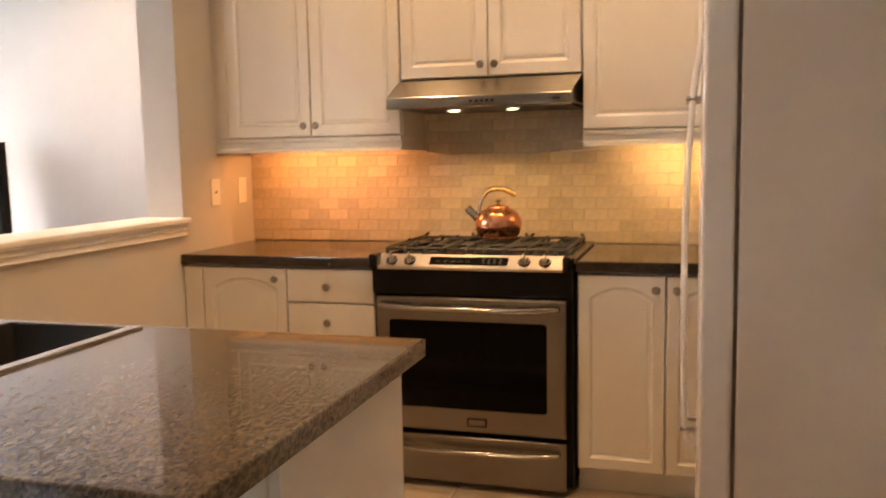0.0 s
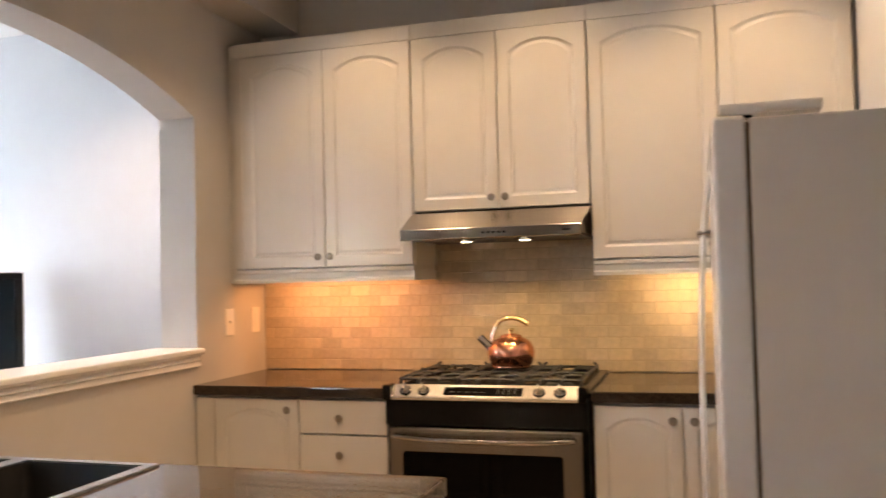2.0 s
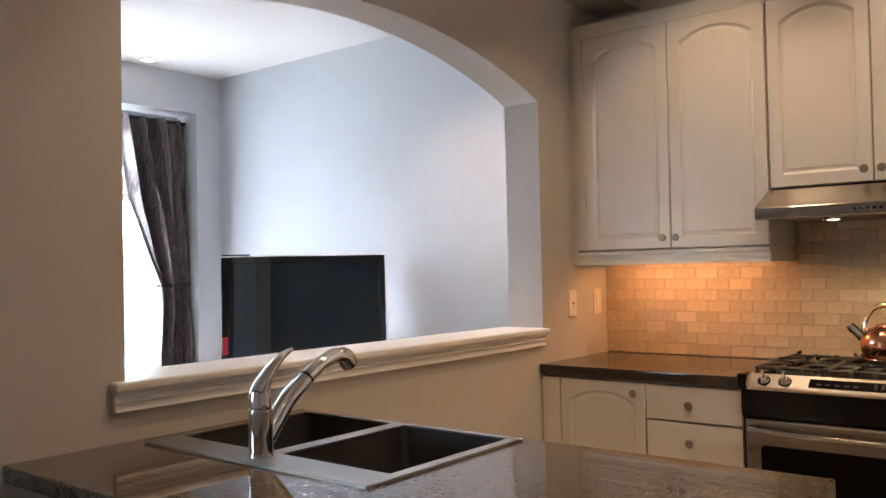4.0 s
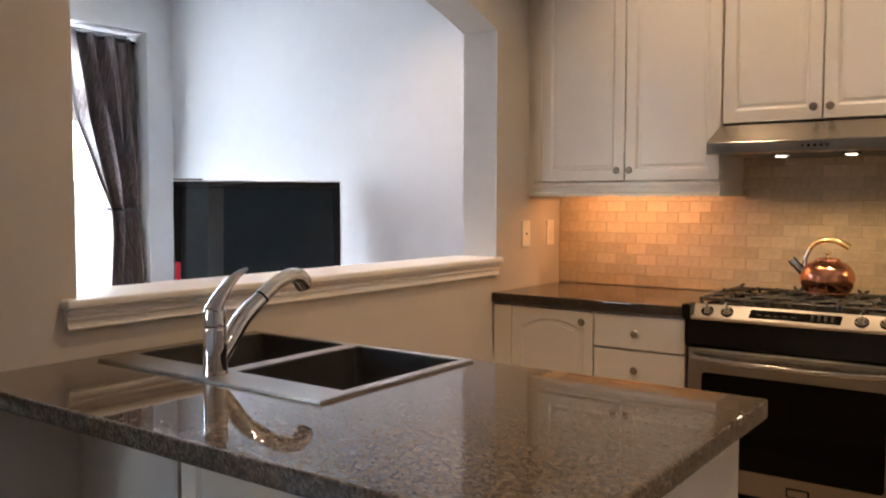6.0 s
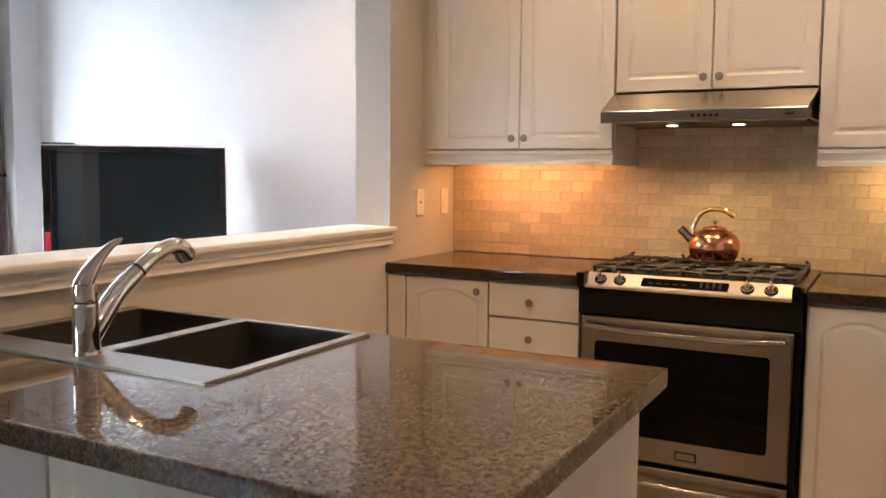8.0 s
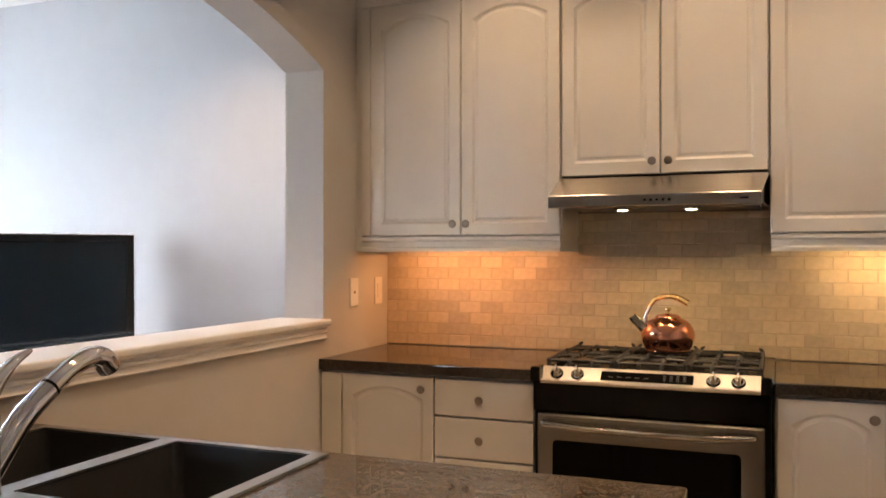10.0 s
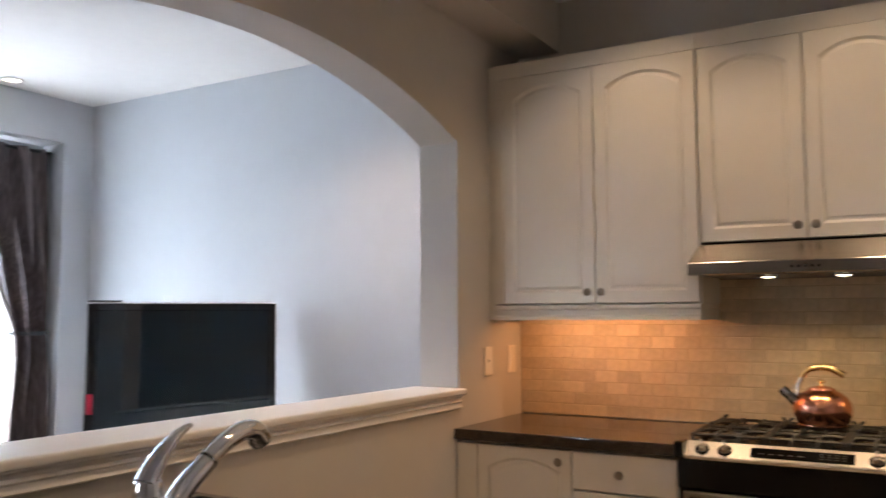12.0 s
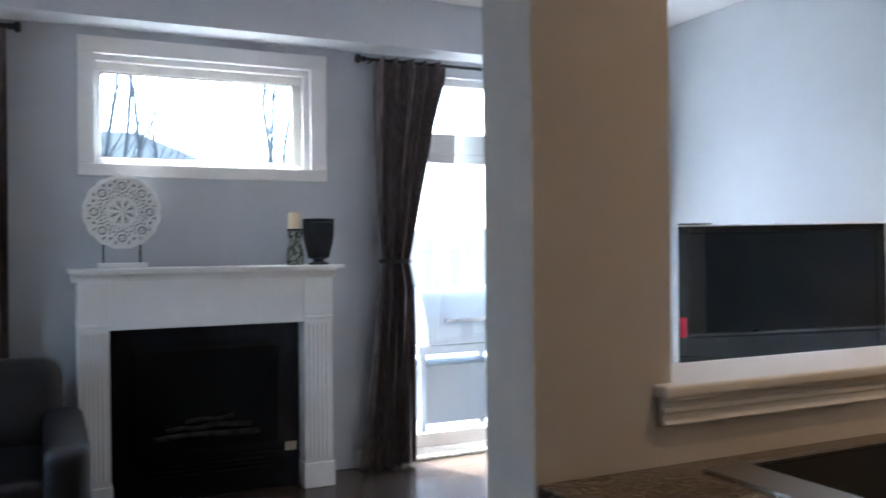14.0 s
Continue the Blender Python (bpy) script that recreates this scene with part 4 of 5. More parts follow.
# ---- bar stool ----
def stool():
    x, y = 0.36, -3.10
    s = thing("bar_stool", (x, y, 0), "dark bar stool with padded round seat", "stool")
    part("seat", lathe([(0, 0.60), (0.165, 0.60), (0.180, 0.612), (0.183, 0.635), (0.172, 0.652), (0.13, 0.661), (0, 0.664)], Matrix.Translation((x, y, 0)), 40), LEATHER, s, "padded black seat")
    for sx, sy in ((-1, -1), (1, -1), (-1, 1), (1, 1)):
        part("leg", tube([(x + sx * 0.17, y + sy * 0.17, 0), (x + sx * 0.11, y + sy * 0.11, 0.601)], [0.014, 0.017], 10), ROD, s)
    for sx, sy, ex, ey in ((-1, -1, 1, -1), (-1, 1, 1, 1), (-1, -1, -1, 1), (1, -1, 1, 1)):
        part("rung", tube([(x + sx * 0.15, y + sy * 0.15, 0.2), (x + ex * 0.15, y + ey * 0.15, 0.2)], 0.009, 8), ROD, s)
    return s


stool()


# ---- living room: fireplace ----
def fireplace():
    f = thing("fireplace", (-3.45, -2.91, 0), "white wooden fireplace mantel with fluted pilasters", "fireplace")
    xb, xf = -3.599, -3.30
    part("mantel_shelf", box(xb, xf + 0.035, -3.632, -2.198, 1.231, 1.251, 0.005, segments=3), TRIM, f, "white mantel shelf")
    cove = [(xb, 1.2305), (xf + 0.026, 1.2305), (xf + 0.024, 1.222), (xf + 0.014, 1.216), (xf + 0.004, 1.206), (xf - 0.002, 1.194), (xf - 0.004, 1.182), (xb, 1.182)]
    part("cove_moulding", prism(cove, "y", -3.610, -2.236), TRIM, f, "coved moulding under the shelf", sharp=25)
    part("frieze", box(xb, xf - 0.012, -3.59, -2.257, 0.935, 1.1815, 0.003), TRIM, f)
    for a, b in ((-3.592, -3.436), (-2.428, -2.258)):
        p = part("pilaster", box(xb, xf - 0.008, a + 0.004, b - 0.004, 0.14, 0.948), TRIM, f, "fluted white pilaster")
        n = 5
        w = (b - a - 0.05) / n
        for i in range(n):
            y = a + 0.025 + w * (i + 0.5)
            part("flute", tube([(xf - 0.009, y, 0.17), (xf - 0.009, y, 0.92)], w * 0.34, 10), TRIM, p)
        part("plinth", box(xb, xf + 0.004, a - 0.004, b + 0.004, 0.0, 0.1395, 0.004), TRIM, f)
        part("capital", box(xb, xf - 0.001, a - 0.001, b + 0.001, 0.9485, 0.968, 0.004), TRIM, f)
        part("corner_block", box(xb, xf - 0.004, a + 0.002, b - 0.002, 0.9685, 1.1815, 0.003), TRIM, f)
    part("surround", box(xb, -3.42, -3.435, -2.429, 0.0, 0.9345), SLATE, f, "polished black stone surround")
    part("firebox_back", box(-3.4195, -3.416, -3.30, -2.56, 0.27, 0.80), FIREBOX, f, "sooty firebox lining")
    for k, (ya, yb, z, rad) in enumerate(((-3.22, -2.66, 0.335, 0.016), (-3.16, -2.92, 0.375, 0.013), (-2.98, -2.70, 0.380, 0.014), (-3.06, -2.80, 0.415, 0.012))):
        part("fire_log", tube(arc([(-3.400, ya, z), (-3.397, (ya * 2 + yb) / 3, z + 0.012), (-3.398, (ya + yb * 2) / 3, z + 0.004), (-3.400, yb, z + 0.02 * (k % 2))], 4), rad, 8), LOGS, f, "charred ceramic log", sharp=120)
    frame_bm = bmesh.new()
    for a, b, za, zb in ((-3.33, -3.30, 0.27, 0.80), (-2.56, -2.53, 0.27, 0.80), (-3.33, -2.53, 0.8003, 0.835), (-3.33, -2.53, 0.235, 0.2697)):
        box(-3.4195, -3.385, a, b, za, zb, 0.003, frame_bm)
    part("firebox_frame", frame_bm, BLACK, f, "black metal firebox frame")
    for i in range(4):
        part("louvre", box(-3.414, -3.396, -3.32, -2.54, 0.120 + i * 0.027, 0.134 + i * 0.027, 0.003), BLACK, f)
    # Small cream rectangle low on the right of the surround.
    part("cream_plate", box(-3.4195, -3.412, -2.512, -2.445, 0.200, 0.250, 0.003), WAX, f, "small cream rectangle on the surround")
    return f


fireplace()


def ring_bm(bm, cy, cz, r0, r1, x0, x1, n=24, scallop=0.0, lobes=0):
    """A flat ring in a plane of constant x."""
    rows = []
    for x, r in ((x0, r0), (x1, r0), (x1, r1), (x0, r1), (x0, r0)):
        row = []
        for i in range(n):
            a = 2 * math.pi * i / n
            rr = r + (scallop * abs(math.sin(lobes * a / 2)) if r == r1 else 0)
            row.append(bm.verts.new((x, cy + rr * math.cos(a), cz + rr * math.sin(a))))
        rows.append(row)
    quads(bm, rows, True)


def carved_disc():
    d = thing("carved_disc", (-3.42, -3.366, 1.2515), "whitewashed openwork carved disc on a small stand", "ornament")
    cy, cz, xa, xb = -3.366, 1.545, -3.43, -3.405
    bm = bmesh.new()
    ring_bm(bm, cy, cz, 0.172, 0.189, xa, xb, 96, 0.006, 16)
    ring_bm(bm, cy, cz, 0.062, 0.077, xa, xb, 48)
    ring_bm(bm, cy, cz, 0.002, 0.012, xa, xb, 20)

    def rosettes(count, radius, r0, r1, turn=0.0, sides=14):
        for k in range(count):
            a = 2 * math.pi * (k + turn) / count
            ring_bm(bm, cy + radius * math.cos(a), cz + radius * math.sin(a), r0, r1, xa + 0.002, xb - 0.002, sides)
    for k in range(8):
        a = 2 * math.pi * k / 8
        u = Vector((0, math.cos(a), math.sin(a)))
        mid = Vector(((xa + xb) / 2, cy, cz))
        tube([mid + u * 0.010, mid + u * 0.034, mid + u * 0.064], [0.004, 0.0105, 0.006], 8, bm)
    rosettes(16, 0.054, 0.003, 0.0085, 0.5, 8)
    rosettes(16, 0.088, 0.0055, 0.0165, 0.5, 10)
    rosettes(8, 0.137, 0.022, 0.035, 0.0, 20)
    rosettes(8, 0.137, 0.004, 0.0145, 0.0, 12)
    rosettes(8, 0.112, 0.006, 0.0165, 0.5, 12)
    rosettes(8, 0.150, 0.008, 0.0245, 0.5, 14)
    rosettes(16, 0.166, 0.004, 0.0125, 0.25, 10)
    rosettes(16, 0.166, 0.004, 0.0125, 0.75, 10)
    part("disc", bm, CARVED, d)
    # Grey sheet added to give the fretwork's holes their shade.
    back = bmesh.new()
    ring_bm(back, cy, cz, 0.002, 0.172, min(xa, xb) - 0.007, min(xa, xb) - 0.001, 40)
    part("backing", back, BACKING, d, "grey sheet standing in for the shade behind the fretwork")
    part("base", box(-3.47, -3.365, -3.490, -3.246, 1.2515, 1.279, 0.003), CARVED, d)
    for y in (-3.457, -3.275):
        part("support_rod", tube([(-3.4475, y, 1.278), (-3.4475, y, 1.46)], 0.005, 8), ROD, d, "thin black rod")
    return d


carved_disc()


def candle():
    y = -2.442
    p = Matrix.Translation((-3.42, y, 1.2515))
    c = thing("candle_holder", (-3.42, y, 1.2515), "mosaic glass candle holder with a cream candle", "candle holder")
    part("holder", lathe([(0, 0), (0.046, 0), (0.048, 0.01), (0.049, 0.05), (0.044, 0.09), (0.033, 0.12), (0.032, 0.14), (0.042, 0.175), (0.045, 0.195), (0, 0.195)], p, 28), MOSAIC, c)
    part("collar", lathe([(0.040, 0.1952), (0.047, 0.1952), (0.047, 0.206), (0, 0.206)], p, 28), DARK_METAL, c)
    part("candle", lathe([(0, 0.2062), (0.036, 0.2062), (0.036, 0.296), (0.030, 0.299), (0, 0.294)], p, 28), WAX, c, "cream pillar candle")


candle()


def lantern():
    y = -2.302
    p = Matrix.Translation((-3.42, y, 1.2515))
    c = thing("pierced_lantern", (-3.42, y, 1.2515), "dark pierced metal candle lantern", "lantern")
    part("foot", lathe([(0, 0), (0.058, 0), (0.060, 0.008), (0.035, 0.018), (0.030, 0.028), (0.056, 0.040), (0, 0.040)], p, 28), DARK_METAL, c)
    rim = lathe([(0.083, 0.248), (0.090, 0.248), (0.091, 0.262), (0.084, 0.264), (0.083, 0.248)], p, 36)
    part("rim", rim, DARK_METAL, c)
    bm = bmesh.new()
    n = 30
    for k in range(n):
        for s in (-1, 1):
            pts = []
            for i in range(9):
                t = i / 8
                a = 2 * math.pi * (k + s * t * 4) / n
                r = 0.058 + 0.028 * min(t * 1.8, 1)
                pts.append((-3.42 + r * math.cos(a), y + r * math.sin(a), 1.2515 + 0.040 + 0.21 * t))
            tube(pts, 0.0032, 4, bm)
    part("lattice", bm, DARK_METAL, c, "pierced diamond lattice")
    part("inner_cup", lathe([(0, 0.042), (0.050, 0.042), (0.076, 0.14), (0.079, 0.24)], p, 24), mat("smoky glass cup", (0.03, 0.03, 0.035), 0.25), c)


lantern()


# ---- living room: windows and curtains ----
def high_window():
    w = thing("window_1", (-3.6, -2.9, 1.74), "white framed horizontal window high above the mantel", "window", kind="structure")
    y0, y1, z0, z1 = -3.572, -2.195, 1.745, 2.497
    ay0, ay1, az0, az1 = -3.49, -2.29, 1.81, 2.41
    iy0, iy1, iz0, iz1 = -3.452, -2.383, 1.855, 2.325
    for a, b, c, d in ((y0, y1, az1 - 0.004, z1), (y0, y1, z0, az0 + 0.004), (y0, ay0 + 0.004, az0 + 0.0045, az1 - 0.0045), (ay1 - 0.004, y1, az0 + 0.0045, az1 - 0.0045)):
        part("casing", box(-3.599, -3.572, a, b, c, d, 0.005), TRIM, w)
    my0, my1, mz0, mz1 = ay0 + 0.018, ay1 - 0.040, az0 + 0.020, az1 - 0.036
    for a, b, c, d in ((ay0, ay1, mz1, az1), (ay0, ay1, az0, mz0), (ay0, my0, mz0 + 0.0005, mz1 - 0.0005), (my1, ay1, mz0 + 0.0005, mz1 - 0.0005)):
        part("frame", box(-3.72, -3.622, a, b, c, d, 0.004), TRIM, w)
    for a, b, c, d in ((my0, my1, iz1, mz1), (my0, my1, mz0, iz0), (my0, iy0, iz0 + 0.0005, iz1 - 0.0005), (iy1, my1, iz0 + 0.0005, iz1 - 0.0005)):
        part("sash", box(-3.715, -3.655, a, b, c, d, 0.004), TRIM, w)
    g = part("pane", box(-3.70, -3.696, iy0 - 0.01, iy1 + 0.01, iz0 - 0.01, iz1 + 0.01), CLEAR, w)
    g.visible_shadow = False
    for a, b, c, d in ((iy0, iy1, iz1 - 0.006, iz1), (iy0, iy1, iz0, iz0 + 0.004), (iy1 - 0.005, iy1, iz0 + 0.0045, iz1 - 0.0065)):
        part("glazing_bead", box(-3.694, -3.665, a, b, c, d), RUBBER, w)


high_window()


def patio(y0, y1, top, name):
    """A glazed door with a transom light above it."""
    w = thing(name, (-3.65, (y0 + y1) / 2, 0), "white framed patio door with a transom window", "door", kind="structure")
    x0, x1 = -3.72, -3.64
    for a, b, c, d in ((y0, y0 + 0.05, 0.02, top), (y1 - 0.05, y1, 0.02, top), (y0 + 0.0505, y1 - 0.0505, top - 0.05, top), (y0 + 0.0505, y1 - 0.0505, 1.95, 2.08), (y0 + 0.0505, y1 - 0.0505, 0.02, 0.06)):
        part("frame", box(x0, x1, a, b, c, d, 0.004), TRIM, w)
    mid = (y0 + y1) / 2
    for a, b, dx in ((y0 + 0.052, mid + 0.03, 0.0), (mid - 0.03, y1 - 0.052, 0.045)):
        s = part("sash", box(x0 + 0.006 - dx + 0.03, x0 + 0.040 - dx + 0.03, a, a + 0.055, 0.062, 1.948, 0.003), TRIM, w)
        part("stile", box(x0 + 0.006 - dx + 0.03, x0 + 0.040 - dx + 0.03, b - 0.055, b, 0.062, 1.948, 0.003), TRIM, s)
        for c, d in ((0.062, 0.15), (1.89, 1.948)):
            part("rail", box(x0 + 0.008 - dx + 0.03, x0 + 0.038 - dx + 0.03, a + 0.0552, b - 0.0552, c, d, 0.003), TRIM, s)
        g = part("pane", box(x0 + 0.05 - dx, x0 + 0.054 - dx, a + 0.05, b - 0.05, 0.145, 1.895), CLEAR, s)
        g.visible_shadow = False
    g = part("transom_pane", box(x0 + 0.04, x0 + 0.044, y0 + 0.045, y1 - 0.045, 2.075, top - 0.045), CLEAR, w)
    g.visible_shadow = False
    part("threshold", box(-3.72, -3.585, y0, y1, 0.0, 0.0195, 0.004), TRIM, w, "pale metal threshold")
    return w


patio(-1.80, -0.06, 2.44, "door_1")
patio(-5.6, -4.05, 2.42, "door_2")


def added_window():
    """An unseen window added for its daylight: two lights in a white frame, on the wall that closes the living room."""
    w = thing("window_2", ((WIN_A + WIN_B) / 2, -6.28, WIN_LOW), "unseen white framed window added to let daylight into the living room", "window", kind="structure")
    y0, y1, mid = -6.33, -6.25, (WIN_A + WIN_B) / 2
    for a, b, c, d in ((WIN_A, WIN_A + 0.045, WIN_LOW, WIN_TOP), (WIN_B - 0.045, WIN_B, WIN_LOW, WIN_TOP), (WIN_A + 0.0455, WIN_B - 0.0455, WIN_TOP - 0.05, WIN_TOP), (WIN_A + 0.0455, WIN_B - 0.0455, WIN_LOW, WIN_LOW + 0.05), (mid - 0.03, mid + 0.03, WIN_LOW + 0.0505, WIN_TOP - 0.0505)):
        part("frame", box(a, b, y0, y1, c, d, 0.004), TRIM, w)
    part("sill", box(WIN_A - 0.04, WIN_B + 0.04, -6.1995, -6.12, WIN_LOW - 0.03, WIN_LOW - 0.001, 0.005), TRIM, w)
    for a, b in ((WIN_A + 0.04, mid - 0.025), (mid + 0.025, WIN_B - 0.04)):
        g = part("pane", box(a, b, -6.292, -6.288, WIN_LOW + 0.045, WIN_TOP - 0.045), CLEAR, w)
        g.visible_shadow = False


added_window()


def curtain(name, edges, folds, label, tie=None):
    """A hanging pleated curtain; edges are (height, y low, y high, depth of the folds), top first."""
    c = thing(name, (-3.5, edges[-1][1], 0), label, "curtain", "bronze curtains")
    bm = bmesh.new()
    zs = []
    for (za, *_), (zb, *_) in zip(edges, edges[1:]):
        n = max(2, int(abs(za - zb) / 0.04))
        zs += [za + (zb - za) * i / n for i in range(n)]
    zs.append(edges[-1][0])
    hs = [e[0] for e in edges][::-1]
    rows = []
    m = folds * 12
    for z in zs:
        a, b, amp = (float(np.interp(z, hs, [e[i] for e in edges][::-1])) for i in (1, 2, 3))
        row = []
        for i in range(m + 1):
            u = i / m
            ph = 2 * math.pi * folds * u
            wob = 0.35 * math.sin(2.3 * ph + 1.3 * z) + 0.25 * math.sin(0.61 * ph + 2 * z)
            row.append(bm.verts.new((-3.5 + 2.3 * amp * (math.sin(ph + 0.3 * math.sin(2 * z)) + wob), a + (b - a) * (u + 0.012 * math.sin(ph * 2)), z)))
        rows.append(row)
    quads(bm, rows)
    cl = part("panel", bm, CURTAIN, c, sharp=80)
    mod = cl.modifiers.new("thickness", "SOLIDIFY")
    mod.thickness = 0.003
    if tie:
        z, a, b = tie
        t = lathe([(1.0, -0.012), (1.03, 0.0), (1.0, 0.012), (0.95, 0.0), (1.0, -0.012)], Matrix.Translation((-3.5, (a + b) / 2, z)) @ Matrix.Diagonal((0.055, (b - a) / 2 + 0.012, 1, 1)), 24)
        part("tieback", t, LEATHER, c, "narrow dark tieback")
    return c


curtain("curtain", [(2.50, -1.90, -1.43, 0.016), (2.40, -1.91, -1.43, 0.022), (2.0, -1.92, -1.535, 0.030), (1.5, -1.91, -1.64, 0.024), (1.262, -1.885, -1.695, 0.014), (1.1, -1.90, -1.665, 0.020), (0.75, -1.945, -1.668, 0.028), (0.02, -2.035, -1.67, 0.034)], 5, "bronze satin curtain tied back beside the patio door", (1.262, -1.885, -1.695))
curtain("curtain", [(2.50, -0.60, -0.028, 0.014), (2.40, -0.60, -0.028, 0.024), (1.9, -0.53, -0.028, 0.042), (1.5, -0.40, -0.028, 0.034), (1.262, -0.30, -0.028, 0.018), (1.1, -0.31, -0.028, 0.026), (0.75, -0.365, -0.028, 0.036), (0.02, -0.40, -0.028, 0.040)], 4, "bronze satin curtain tied back at the patio door", (1.262, -0.30, -0.028))
# Unseen width carried across door_2 to keep its daylight and glare out.
curtain("curtain", [(2.50, -6.17, -3.90, 0.016), (2.40, -6.17, -3.90, 0.022), (1.9, -6.17, -3.90, 0.030), (0.02, -6.17, -3.905, 0.030)], 22, "bronze satin curtain hanging straight, its unseen width drawn closed to block daylight")


def rod(y0, y1, ends):
    r = thing("curtain_rod", (-3.5, (y0 + y1) / 2, 2.48), "dark bronze curtain rod with ball finials", "curtain rod")
    part("pole", tube([(-3.5, y0, 2.485), (-3.5, y1, 2.485)], 0.011, 12), ROD, r)
    for y in ends:
        s = -1 if y == y0 else 1
        part("finial", lathe([(0, -0.012), (0.017, -0.012), (0.017, 0.004), (0.012, 0.010), (0.026, 0.022), (0.030, 0.034), (0.024, 0.046), (0, 0.052)], pose(-3.5, y, 2.485, 90 if s < 0 else -90), 18), ROD, r)
        part("bracket", tube([(-3.5, y - s * 0.07, 2.485), (-3.598, y - s * 0.07, 2.485)], 0.008, 8), ROD, r)


rod(-1.99, -0.06, (-1.99,))
rod(-6.15, -3.88, (-3.88,))


# ---- living room: television, armchair, fan ----
def television():
    ra, rb = Vector((-2.19, -0.722, 0)), Vector((-1.512, 0.0, 0))
    w = (rb - ra).length
    yaw = math.degrees(math.atan2(rb.y - ra.y, rb.x - ra.x))
    m = Matrix.Translation(ra) @ pose(0, 0, 0, 0, 0, yaw)
    # the set leans back a little on its foot
    lean = m @ Matrix.Translation((0, 0.05, 0.8)) @ pose(0, 0, 0, -5.0) @ Matrix.Translation((0, -0.05, -0.8))
    t = thing("television", (-1.9, -0.3, 0.5), "black flat television standing angled in the corner", "television")

    def put(name, bm, material, parent, label=""):
        return part(name, shift(bm, m if name in ("foot", "neck") else lean), material, parent, label)
    zt, zb = 1.437, 0.68
    case = put("case", box(0, w, 0.02, 0.085, zb, zt, 0.012, segments=3), TV_BLACK, t)
    rim = bmesh.new()
    for a, b, c, d in ((0.0, w, zt - 0.036, zt), (0.0, w, zb, zb + 0.07), (0.0, 0.048, zb + 0.0705, zt - 0.0365), (w - 0.040, w, zb + 0.0705, zt - 0.0365)):
        box(a, b, 0.0, 0.0195, c, d, 0.003, rim)
    put("bezel", rim, TV_BLACK, case, "gloss black bezel")
    put("screen", box(0.0485, w - 0.0405, 0.010, 0.0195, zb + 0.071, zt - 0.037), SCREEN, t, "dark glass screen")
    put("top_trim", box(-0.004, w + 0.004, -0.002, 0.03, zt + 0.0005, zt + 0.008, 0.002), SILVER, t, "thin silver top trim")
    put("side_trim", box(w + 0.0005, w + 0.007, -0.002, 0.03, zb, zt, 0.002), SILVER, t, "thin silver side trim")
    put("sensor_bar", box(0.0, 0.17, 0.02, 0.045, zt + 0.0085, zt + 0.020, 0.003), TV_BLACK, t, "small black bar on top")
    # A red reflection in the gloss bezel, painted as a thin patch.
    put("red_reflection", box(0.010, 0.040, -0.0015, 0.0, 0.850, 0.955), RED, case, "small red patch painted for a reflection in the bezel")
    put("neck", box(w / 2 - 0.10, w / 2 + 0.10, 0.03, 0.075, 0.535, zb + 0.01, 0.004), TV_BLACK, t)
    put("foot", box(w / 2 - 0.30, w / 2 + 0.30, -0.10, 0.15, 0.515, 0.5345, 0.006), TV_BLACK, t)
    s = thing("tv_stand", (-1.9, -0.3, 0), "low dark wooden television stand", "stand")

    def puts(name, bm, material):
        return part(name, shift(bm, m), material, s)
    puts("top", box(-0.1, w + 0.1, -0.16, 0.20, 0.485, 0.515, 0.004), PLANK)
    for a in (-0.09, w / 2 - 0.012, w + 0.066):
        puts("side", box(a, a + 0.024, -0.15, 0.19, 0.0, 0.4845), PLANK)
    puts("shelf", box(-0.065, w + 0.065, -0.145, 0.185, 0.06, 0.085), PLANK)


television()


def armchair():
    x, y = -2.75, -4.02
    a = thing("armchair", (x, y, 0), "dark brown leather club armchair", "armchair")
    part("seat", box(x - 0.36, x + 0.40, y - 0.29, y + 0.29, 0.14, 0.44, 0.05, segments=4), LEATHER, a, "padded leather seat", sharp=120)
    bm = box(x - 0.52, x - 0.33, y - 0.36, y + 0.36, 0.14, 0.86, 0.085, segments=5)
    for v in bm.verts:
        if v.co.z > 0.5:
            v.co.x -= 0.10 * (v.co.z - 0.5)
            v.co.z -= 0.35 * max(0.0, abs(v.co.y - y) - 0.20)
    part("backrest", bm, LEATHER, a, "rounded leather backrest", sharp=120)
    for s in (-1, 1):
        bm = box(x - 0.42, x + 0.44, y + s * 0.36 - 0.09, y + s * 0.36 + 0.09, 0.10, 0.60, 0.075, segments=5)
        for v in bm.verts:
            if v.co.z > 0.4:
                v.co.z -= 0.06 * max(0.0, (v.co.x - x))
        part("arm", bm, LEATHER, a, "rounded leather arm", sharp=120)
    for fx in (-0.38, 0.36):
        for fy in (-0.34, 0.34):
            part("foot", lathe([(0, 0), (0.022, 0), (0.030, 0.105), (0, 0.105)], Matrix.Translation((x + fx, y + fy, 0)), 12), PLANK, a)


armchair()


